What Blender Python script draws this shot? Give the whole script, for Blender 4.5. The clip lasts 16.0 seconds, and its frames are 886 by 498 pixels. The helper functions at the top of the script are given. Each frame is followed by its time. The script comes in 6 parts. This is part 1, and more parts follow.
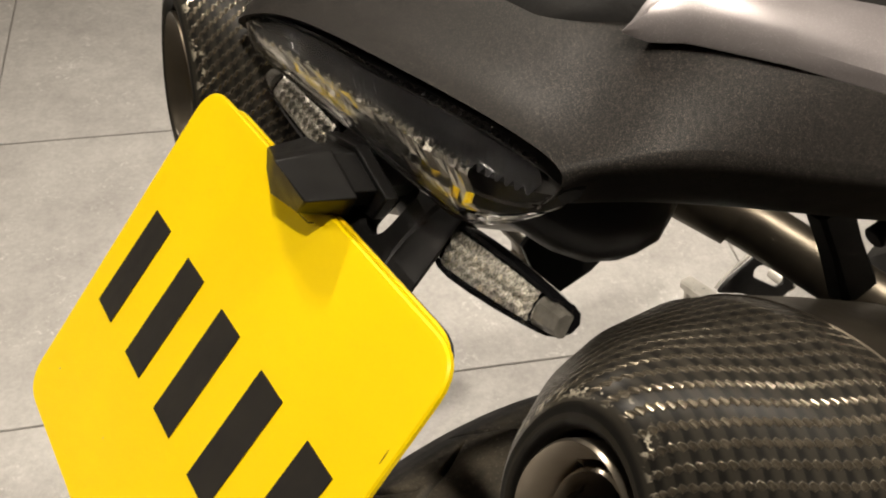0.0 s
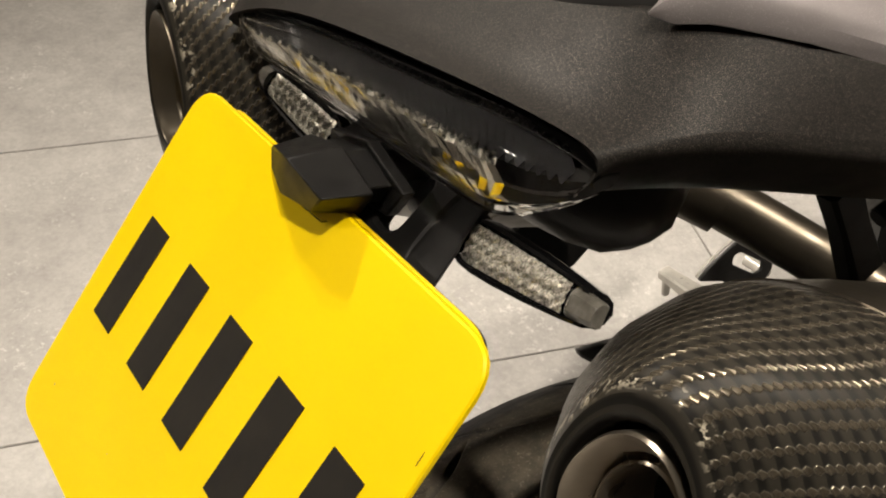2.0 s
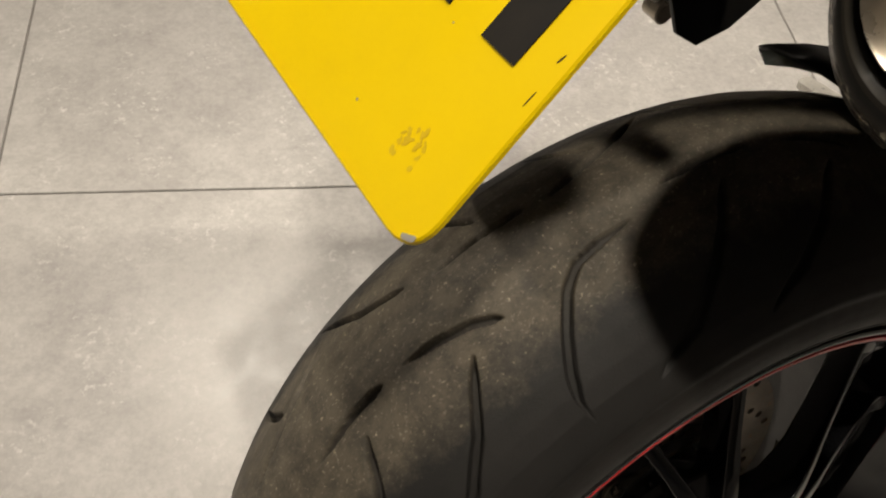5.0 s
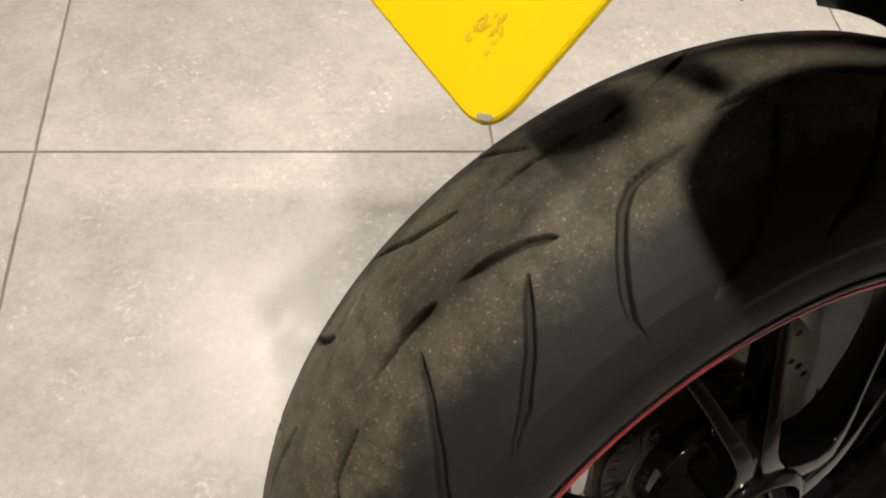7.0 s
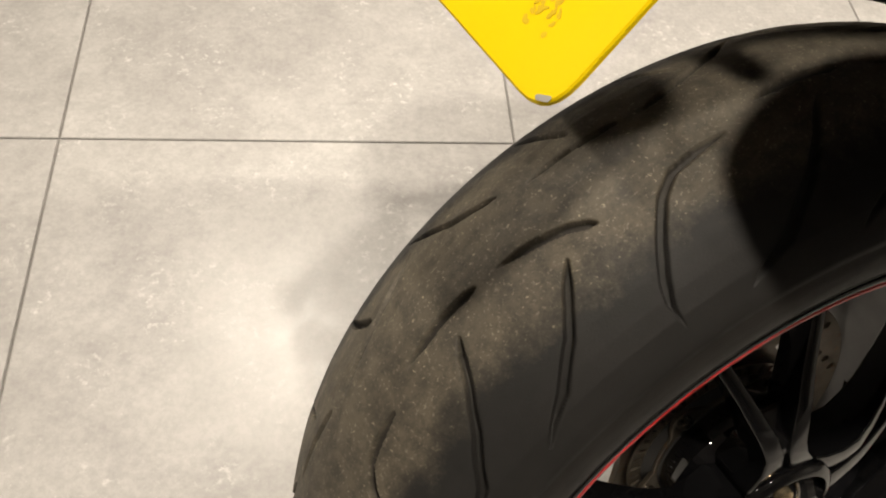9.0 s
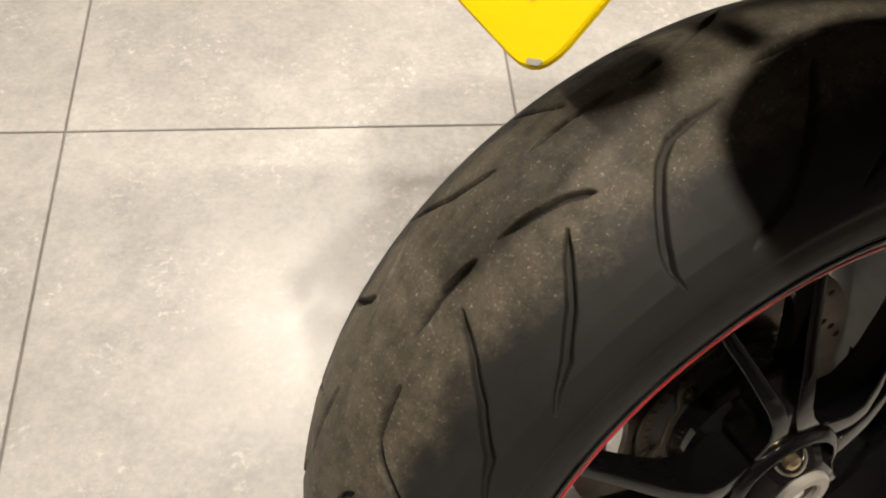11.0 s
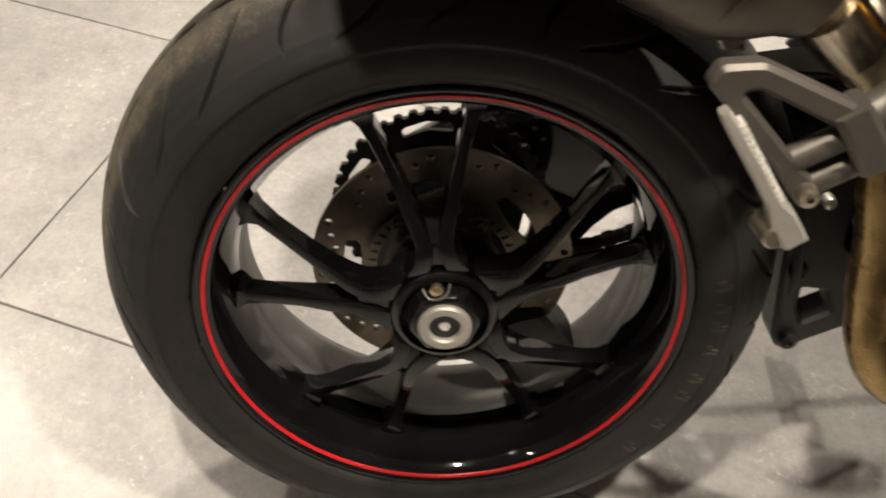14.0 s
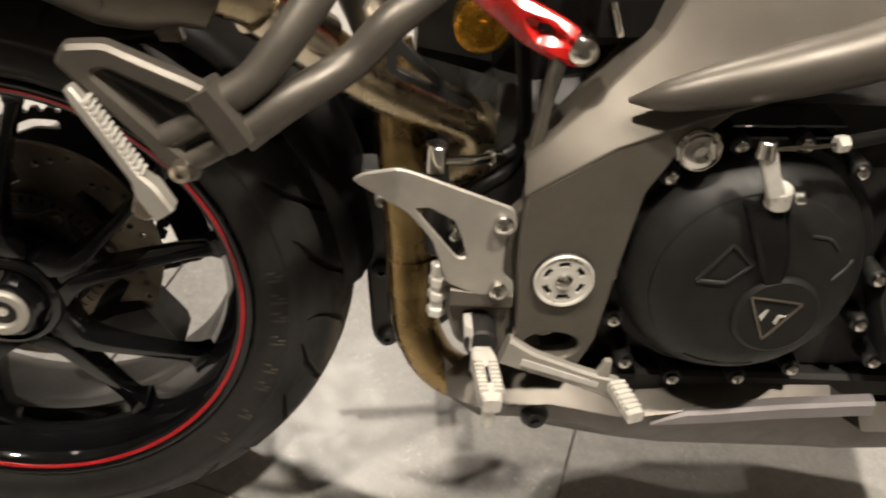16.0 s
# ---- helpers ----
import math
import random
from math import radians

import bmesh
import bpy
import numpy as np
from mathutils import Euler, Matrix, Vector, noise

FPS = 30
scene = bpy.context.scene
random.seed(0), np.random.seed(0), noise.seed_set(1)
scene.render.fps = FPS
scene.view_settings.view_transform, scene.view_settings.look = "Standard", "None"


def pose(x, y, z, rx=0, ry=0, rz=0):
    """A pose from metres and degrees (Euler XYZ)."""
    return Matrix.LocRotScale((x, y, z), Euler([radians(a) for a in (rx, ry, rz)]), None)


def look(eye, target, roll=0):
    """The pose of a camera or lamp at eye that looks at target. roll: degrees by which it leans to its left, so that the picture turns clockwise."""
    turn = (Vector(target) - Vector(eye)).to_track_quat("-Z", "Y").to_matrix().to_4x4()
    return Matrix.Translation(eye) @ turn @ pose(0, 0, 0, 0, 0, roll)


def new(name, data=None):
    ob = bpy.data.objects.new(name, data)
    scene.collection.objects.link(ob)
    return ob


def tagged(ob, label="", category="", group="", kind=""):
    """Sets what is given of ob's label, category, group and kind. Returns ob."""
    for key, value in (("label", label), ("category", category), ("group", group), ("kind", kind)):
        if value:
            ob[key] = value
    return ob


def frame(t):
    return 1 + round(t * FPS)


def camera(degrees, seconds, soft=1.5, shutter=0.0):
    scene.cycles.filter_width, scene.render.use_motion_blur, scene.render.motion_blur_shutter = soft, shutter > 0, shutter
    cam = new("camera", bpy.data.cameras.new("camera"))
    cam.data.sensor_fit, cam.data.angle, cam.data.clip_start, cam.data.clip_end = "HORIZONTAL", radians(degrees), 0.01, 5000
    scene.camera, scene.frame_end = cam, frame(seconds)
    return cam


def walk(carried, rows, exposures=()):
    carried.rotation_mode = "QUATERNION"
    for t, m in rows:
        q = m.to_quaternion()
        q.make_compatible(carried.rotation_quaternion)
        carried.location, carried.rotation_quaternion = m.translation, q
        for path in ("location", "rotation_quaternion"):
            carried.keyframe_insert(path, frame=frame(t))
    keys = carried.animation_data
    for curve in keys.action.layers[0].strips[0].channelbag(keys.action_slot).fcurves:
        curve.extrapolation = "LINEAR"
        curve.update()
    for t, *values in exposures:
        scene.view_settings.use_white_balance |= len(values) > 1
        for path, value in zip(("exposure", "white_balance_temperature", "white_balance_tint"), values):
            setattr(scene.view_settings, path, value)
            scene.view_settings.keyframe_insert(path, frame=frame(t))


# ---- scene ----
cam = camera(50.50, 16.0, soft=2.0, shutter=0.35)
PATH = [
    (0, -0.2147, -0.1298, 1.1126, 43.244, -2.889, -31.576),
    (0.5, -0.2228, -0.1187, 1.1040, 43.098, -3.092, -34.047),
    (1, -0.2301, -0.1200, 1.1047, 43.102, -3.208, -34.467),
    (1.5, -0.2312, -0.1177, 1.1037, 43.327, -3.362, -34.883),
    (2, -0.2317, -0.1129, 1.1029, 43.488, -3.373, -34.938),
    (2.5, -0.2343, -0.1133, 1.1031, 43.500, -3.378, -34.900),
    (3, -0.2379, -0.1169, 1.1038, 43.330, -3.361, -34.878),
    (3.5, -0.2554, -0.1218, 1.0783, 41.943, -3.802, -33.243),
    (4, -0.2796, -0.1287, 1.0355, 40.367, -4.501, -30.729),
    (4.5, -0.3016, -0.1482, 1.0000, 38.829, -4.698, -28.187),
    (5, -0.3247, -0.1606, 0.9745, 37.339, -5.684, -27.075),
    (7.5, -0.3595, -0.1869, 0.9562, 36.727, -5.269, -25.182),
    (8, -0.3683, -0.1881, 0.9575, 36.836, -5.404, -24.909),
    (8.5, -0.3712, -0.1834, 0.9552, 36.610, -5.461, -24.394),
    (11, -0.3708, -0.1934, 0.9537, 35.730, -3.941, -25.395),
    (11.5, -0.3385, -0.2222, 0.9581, 36.226, -2.499, -23.424),
    (12, -0.2562, -0.2820, 0.9690, 38.520, -1.505, -11.190),
    (12.5, -0.1695, -0.3434, 0.9634, 38.457, -1.159, -1.453),
    (13, -0.1471, -0.4052, 0.9684, 39.825, -1.610, 0.063),
    (13.5, -0.1119, -0.5314, 0.9871, 41.215, -1.233, 1.475),
    (14, -0.0311, -0.6113, 1.0061, 42.101, -1.872, -0.837),
    (14.5, 0.0717, -0.6504, 1.0181, 42.894, -2.442, 1.451),
    (15, 0.1682, -0.6879, 1.0243, 44.815, -2.924, 1.113),
    (15.5, 0.2545, -0.6987, 1.0291, 44.663, -3.718, -0.281),
    (16, 0.3251, -0.6806, 1.0273, 44.581, -5.006, -2.401),
]
walk(cam, [(t, pose(x, y, z, rx, ry, rz)) for t, x, y, z, rx, ry, rz in PATH],
     exposures=[(0.0, -0.35), (2.0, -0.30), (3.5, -0.38), (4.0, -0.56), (4.5, -0.72), (5.0, -0.60), (7.5, -0.28), (8.5, -0.23), (11.0, -0.15), (12.5, 0.05), (13.0, 0.13), (13.5, 0.06), (14.0, 0.0), (16.0, 0.0)])

# ---- camera exposure, world and lamps ----
world = bpy.data.worlds.new("showroom_dim")
scene.world = world
world.use_nodes = True
world.node_tree.nodes["Background"].inputs[0].default_value = (1.0, 0.86, 0.72, 1)
world.node_tree.nodes["Background"].inputs[1].default_value = 0.03

LEAN = 12.85          # the machine rests on its stand, leaning to its left
AXLE = 0.3112         # height of the rear axle over the floor
WARM = (1.0, 0.895, 0.76)


def lamp(name, eye, target, power, cone=70, radius=0.05, colour=WARM):
    """A ceiling spot."""
    data = bpy.data.lights.new(name, "SPOT")
    data.energy, data.color, data.spot_size, data.spot_blend, data.shadow_soft_size = power, colour, radians(cone), 0.8, radius
    ob = new(name, data)
    ob.matrix_world = look(eye, target)
    return ob


lamp("ceiling_spot", (-0.28, -0.42, 2.75), (0.02, -0.02, 0.4), 232, 66, 0.055)
lamp("ceiling_spot", (-1.50, 0.00, 2.75), (-1.15, 0.05, 0.0), 30, 54)
lamp("ceiling_spot", (0.92, -0.42, 2.75), (0.61, -0.09, 0.42), 325, 52, 0.05)
for x, y, aim, cone, power in ((0.30, 1.90, (0.25, 0.15, 0.0), 84, 140), (0.14, 1.95, (0.10, 0.15, 0.0), 84, 140), (-2.1, 1.7, (-0.85, 0.50, 0.0), 62, 190), (-1.9, -0.9, (-1.2, 0.0, 0.0), 54, 60)):       # tracks of spots round the machine; last two added to brighten the floor
    lamp("ceiling_spot", (x, y, 2.75), aim, power, cone, 0.03)
for x, y, power in ((2.7, 2.7, 600), (2.7, -2.7, 260), (-2.7, 2.7, 600), (-2.7, -2.7, 260)):       # unseen spots added over the rest of the showroom to raise bounced light
    lamp("ceiling_spot", (x, y, 2.75), (x * 1.05, y * 1.05, 0.0), power, 76)

# ---- materials ----
def nodes_of(name):
    m = bpy.data.materials.new(name)
    m.use_nodes = True
    nt = m.node_tree
    return m, nt, nt.nodes["Principled BSDF"]


def add(nt, kind, **sets):
    n = nt.nodes.new(kind)
    for key, value in sets.items():
        n.inputs[key.replace("_", " ")].default_value = value
    return n


def coords(nt, scale):
    tc = nt.nodes.new("ShaderNodeTexCoord")
    mp = nt.nodes.new("ShaderNodeMapping")
    mp.inputs["Scale"].default_value = scale if isinstance(scale, tuple) else (scale,) * 3
    nt.links.new(tc.outputs["Object"], mp.inputs["Vector"])
    return mp.outputs["Vector"]


def noise_tex(nt, scale, detail=6.0, rough=0.6):
    n = add(nt, "ShaderNodeTexNoise", Scale=scale if not isinstance(scale, tuple) else 1.0, Detail=detail, Roughness=rough)
    nt.links.new(coords(nt, scale if isinstance(scale, tuple) else 1.0), n.inputs["Vector"])
    return n.outputs["Fac"]


def ramp(nt, fac, stops):
    r = nt.nodes.new("ShaderNodeValToRGB")
    e = r.color_ramp.elements
    while len(e) < len(stops):
        e.new(0.5)
    for el, (pos, col) in zip(e, stops):
        el.position = pos
        el.color = (*col, 1) if len(col) == 3 else col
    nt.links.new(fac, r.inputs["Fac"])
    return r.outputs["Color"]


def bump(nt, bsdf, height, strength, distance):
    b = add(nt, "ShaderNodeBump", Strength=strength, Distance=distance)
    nt.links.new(height, b.inputs["Height"])
    if bsdf.inputs["Normal"].is_linked:
        nt.links.new(bsdf.inputs["Normal"].links[0].from_socket, b.inputs["Normal"])
    nt.links.new(b.outputs["Normal"], bsdf.inputs["Normal"])


def mix(nt, fac, a, b, mode="MIX"):
    m = nt.nodes.new("ShaderNodeMix")
    m.data_type, m.blend_type = "RGBA", mode
    for sock, v in ((m.inputs["Factor"], fac), (m.inputs["A"], a), (m.inputs["B"], b)):
        if hasattr(v, "links"):
            nt.links.new(v, sock)
        elif isinstance(v, (int, float)):
            sock.default_value = v
        else:
            sock.default_value = (*v, 1)
    return m.outputs["Result"]


def surface(name, dark, light, rough=(0.4, 0.55), metal=0.0, scale=25.0, grain=None, coat=0.0, bumps=(), spec=0.5):
    """A plain surface with two scales of variation: colour and roughness."""
    m, nt, b = nodes_of(name)
    n1 = noise_tex(nt, scale, 8)
    col = ramp(nt, n1, [(0.3, dark), (0.7, light)])
    if grain:
        n2 = noise_tex(nt, grain[0], 2)
        col = mix(nt, ramp(nt, n2, [(grain[2], (0, 0, 0)), (grain[3], (1, 1, 1))]), col, grain[1])
    nt.links.new(col, b.inputs["Base Color"])
    n3 = noise_tex(nt, scale * 2.3, 5)
    r = ramp(nt, n3, [(0.3, (rough[0],) * 3), (0.7, (rough[1],) * 3)])
    nt.links.new(r, b.inputs["Roughness"])
    b.inputs["Metallic"].default_value = metal
    b.inputs["Coat Weight"].default_value = coat
    b.inputs["Coat Roughness"].default_value = 0.08
    b.inputs["Specular IOR Level"].default_value = spec
    for s, strength, dist in bumps:
        bump(nt, b, noise_tex(nt, s, 4), strength, dist)
    return m


M = {}
M["tail_paint"] = surface("graphite_paint", (0.0070, 0.0066, 0.0062), (0.0098, 0.0092, 0.0087), (0.44, 0.54), 0.2, 18, (3200, (0.125, 0.106, 0.090), 0.56, 0.70), 0.0, [(900, 0.05, 0.0004)], 0.16)
M["silver_paint"] = surface("satin_silver_paint", (0.25, 0.228, 0.232), (0.30, 0.276, 0.28), (0.34, 0.42), 0.55, 20, (2600, (0.6, 0.56, 0.56), 0.6, 0.75), 0.1)
M["black_plastic"] = surface("black_plastic", (0.0055, 0.0054, 0.0052), (0.0095, 0.009, 0.0085), (0.32, 0.46), 0, 40, None, 0, [(1400, 0.22, 0.0003)], 0.13)
M["black_gloss"] = surface("gloss_black_paint", (0.003, 0.003, 0.0034), (0.0055, 0.0055, 0.006), (0.04, 0.08), 0, 30, None, 0.0)
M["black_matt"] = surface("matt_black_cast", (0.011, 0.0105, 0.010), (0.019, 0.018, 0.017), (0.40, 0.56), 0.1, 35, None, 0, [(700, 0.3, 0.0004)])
M["seat_vinyl"] = surface("black_vinyl", (0.012, 0.012, 0.012), (0.018, 0.017, 0.016), (0.42, 0.55), 0, 30, None, 0, [(500, 0.4, 0.0005)])
M["frame_paint"] = surface("bronze_grey_paint", (0.108, 0.096, 0.080), (0.134, 0.120, 0.101), (0.40, 0.50), 0.5, 22, (2300, (0.27, 0.24, 0.20), 0.62, 0.75), 0.0, [(1200, 0.1, 0.0003)])
M["stay_and_frame_shade"] = surface("grey_stay_and_frame_shade_paint", (0.078, 0.069, 0.058), (0.096, 0.086, 0.073), (0.38, 0.48), 0.5, 22, (2300, (0.20, 0.18, 0.15), 0.62, 0.75), 0.0, [(1200, 0.1, 0.0003)])
M["alloy"] = surface("brushed_alloy", (0.60, 0.575, 0.525), (0.76, 0.735, 0.68), (0.26, 0.38), 0.40, 60, None, 0, [((40, 900, 900), 0.08, 0.0002)])
M["cast_alloy"] = surface("satin_cast_alloy", (0.33, 0.312, 0.278), (0.42, 0.396, 0.352), (0.38, 0.50), 0.55, 30, None, 0, [(900, 0.12, 0.0003)])
M["chrome"] = surface("polished_steel", (0.70, 0.68, 0.63), (0.80, 0.78, 0.73), (0.09, 0.18), 1.0, 50)
M["pipe"] = surface("heat_stained_steel", (0.150, 0.098, 0.034), (0.40, 0.285, 0.130), (0.20, 0.34), 0.9, 14, None, 0, [(300, 0.05, 0.0004)])
M["pipe_steel"] = surface("straw_tinted_steel", (0.235, 0.190, 0.118), (0.40, 0.335, 0.225), (0.22, 0.34), 0.92, 16, None, 0, [(300, 0.05, 0.0004)])
M["clamp_steel"] = surface("polished_clamp_steel", (0.42, 0.365, 0.28), (0.56, 0.50, 0.40), (0.14, 0.24), 1.0, 40)
M["steel"] = surface("stainless_steel", (0.112, 0.097, 0.078), (0.165, 0.145, 0.117), (0.22, 0.34), 0.95, 20, None, 0, [((30, 500, 500), 0.06, 0.0003)])
M["cover_black"] = surface("satin_black_cover", (0.0065, 0.0063, 0.0060), (0.0115, 0.0110, 0.0105), (0.42, 0.58), 0, 35, None, 0, [(700, 0.3, 0.0004)], 0.32)
M["frosted"] = surface("frosted_clear_plastic", (0.06, 0.056, 0.048), (0.13, 0.122, 0.107), (0.06, 0.16), 0, 150)
M["dark_shell"] = surface("heat_and_shade_darkened_steel", (0.070, 0.060, 0.046), (0.106, 0.091, 0.070), (0.30, 0.44), 0.9, 20, None, 0, [(300, 0.05, 0.0003)])
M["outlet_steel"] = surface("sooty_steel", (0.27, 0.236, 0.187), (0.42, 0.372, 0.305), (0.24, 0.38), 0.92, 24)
M["soot"] = surface("soot_black", (0.004, 0.004, 0.004), (0.010, 0.009, 0.008), (0.7, 0.9), 0, 60)
M["red_stripe"] = surface("red_tape", (0.44, 0.006, 0.011), (0.53, 0.009, 0.014), (0.28, 0.4), 0, 60)
M["red_paint"] = surface("red_enamel", (0.60, 0.012, 0.010), (0.72, 0.020, 0.014), (0.22, 0.32), 0, 25, None, 0.4)
M["gold"] = surface("gold_anodised", (0.52, 0.27, 0.03), (0.66, 0.36, 0.05), (0.22, 0.32), 0.95, 60)
M["brass"] = surface("pale_brass", (0.55, 0.43, 0.26), (0.68, 0.56, 0.38), (0.16, 0.28), 0.9, 60)
M["disc_steel"] = surface("worn_disc_steel", (0.105, 0.089, 0.068), (0.185, 0.160, 0.125), (0.32, 0.48), 0.80, 30, (160, (0.20, 0.10, 0.04), 0.6, 0.8))
M["yellow"] = surface("yellow_acrylic", (0.675, 0.478, 0.0008), (0.725, 0.515, 0.0011), (0.30, 0.42), 0, 9, None, 0.0, [(60, 0.04, 0.0005)], 0.14)
M["yellow_edge"] = surface("yellow_acrylic_edge", (0.62, 0.42, 0.003), (0.68, 0.47, 0.006), (0.12, 0.2), 0, 20)
M["smudge"] = surface("smudged_yellow", (0.50, 0.33, 0.004), (0.62, 0.43, 0.003), (0.3, 0.4), 0, 120)
M["belly"] = surface("grey_heat_shield", (0.085, 0.077, 0.066), (0.118, 0.107, 0.093), (0.36, 0.5), 0.7, 18, None, 0, [(700, 0.12, 0.0003)])
M["ink"] = surface("black_ink", (0.010, 0.009, 0.008), (0.016, 0.014, 0.011), (0.4, 0.5), 0, 60, spec=0.2)
M["rubber_text"] = surface("scuffed_rubber", (0.032, 0.0268, 0.0215), (0.044, 0.0372, 0.0300), (0.7, 0.85), 0, 80)
M["reflector"] = surface("lamp_reflector", (0.36, 0.34, 0.29), (0.62, 0.59, 0.52), (0.06, 0.20), 1.0, 300)
M["signal_silver"] = surface("signal_silver", (0.26, 0.25, 0.22), (0.66, 0.63, 0.57), (0.18, 0.38), 0.6, 500)
M["ceiling_paint"] = surface("ceiling_paint", (0.50, 0.485, 0.46), (0.56, 0.54, 0.515), (0.7, 0.85), 0, 3)
M["wall_paint"] = surface("wall_paint", (0.56, 0.54, 0.51), (0.62, 0.60, 0.57), (0.7, 0.85), 0, 3)
M["barrel"] = surface("grey_satin_barrel", (0.10, 0.097, 0.093), (0.15, 0.146, 0.14), (0.34, 0.46), 0.3, 20)


def glass(name, tint=(1, 1, 1), rough=0.02):
    m, nt, b = nodes_of(name)
    b.inputs["Base Color"].default_value = (*tint, 1)
    b.inputs["Transmission Weight"].default_value = 1.0
    b.inputs["IOR"].default_value = 1.16
    n = noise_tex(nt, 120, 3)
    nt.links.new(ramp(nt, n, [(0.3, (rough,) * 3), (0.8, (rough + 0.06,) * 3)]), b.inputs["Roughness"])
    return m


M["clear_lens"] = glass("clear_lens")


def tyre_material():
    """Rubber: dark sidewall, dull flank, dust and scuffs over the crown, groove shade painted dark."""
    m, nt, b = nodes_of("tyre_rubber")
    base = ramp(nt, noise_tex(nt, 22, 8), [(0.3, (0.0135, 0.0128, 0.012)), (0.7, (0.0195, 0.0183, 0.017))])
    uv = nt.nodes.new("ShaderNodeUVMap")
    uv.uv_map = "UVMap"
    sep = nt.nodes.new("ShaderNodeSeparateXYZ")
    nt.links.new(uv.outputs["UV"], sep.inputs["Vector"])
    across = sep.outputs["Y"]
    wob = nt.nodes.new("ShaderNodeMath")
    wob.operation = "MULTIPLY_ADD"
    nt.links.new(noise_tex(nt, 38, 9, 0.75), wob.inputs[0])
    wob.inputs[1].default_value = 0.20
    nt.links.new(across, wob.inputs[2])
    # the noise moves the dust's edge in and out
    crown = ramp(nt, wob.outputs[0], [(0.392, (0, 0, 0)), (0.425, (0.30, 0.30, 0.30)), (0.460, (0.75, 0.75, 0.75)), (0.50, (0.60, 0.60, 0.60)), (0.68, (0.60, 0.60, 0.60)), (0.745, (0.75, 0.75, 0.75)), (0.790, (0, 0, 0))])
    patch = ramp(nt, noise_tex(nt, 60, 9, 0.75), [(0.38, (0.42, 0.42, 0.42)), (0.58, (1, 1, 1))])
    fac = mix(nt, 1.0, crown, patch, "MULTIPLY")
    col = mix(nt, fac, base, (0.140, 0.119, 0.085))
    grit = ramp(nt, noise_tex(nt, 520, 3), [(0.58, (0, 0, 0)), (0.70, (0.8, 0.8, 0.8))])
    col = mix(nt, mix(nt, 1.0, grit, fac, "MULTIPLY"), col, (0.30, 0.26, 0.20))
    bits = ramp(nt, noise_tex(nt, 260, 2), [(0.69, (0, 0, 0)), (0.72, (1, 1, 1))])
    col = mix(nt, mix(nt, 1.0, bits, fac, "MULTIPLY"), col, (0.34, 0.29, 0.20))
    wall = ramp(nt, across, [(0.128, (1, 1, 1)), (0.136, (0, 0, 0)), (0.864, (0, 0, 0)), (0.872, (1, 1, 1))])
    col = mix(nt, wall, col, ramp(nt, noise_tex(nt, 40, 8), [(0.3, (0.0115, 0.0104, 0.0092)), (0.7, (0.0175, 0.0158, 0.0138))]))
    cut = nt.nodes.new("ShaderNodeUVMap")
    cut.uv_map = "Cut"
    sep2 = nt.nodes.new("ShaderNodeSeparateXYZ")
    nt.links.new(cut.outputs["UV"], sep2.inputs["Vector"])
    # shade inside the deep grooves, put into the colour by cut depth
    col = mix(nt, ramp(nt, sep2.outputs["X"], [(0.25, (0, 0, 0)), (0.8, (0.75, 0.75, 0.75))]), col, (0.018, 0.0165, 0.015))
    nt.links.new(col, b.inputs["Base Color"])
    nt.links.new(ramp(nt, noise_tex(nt, 50, 5), [(0.3, (0.56,) * 3), (0.7, (0.70,) * 3)]), b.inputs["Roughness"])
    b.inputs["Specular IOR Level"].default_value = 0.32
    bump(nt, b, noise_tex(nt, 900, 4), 0.35, 0.0005)
    bump(nt, b, noise_tex(nt, 140, 5), 0.25, 0.0008)
    return m


M["tyre"] = tyre_material()


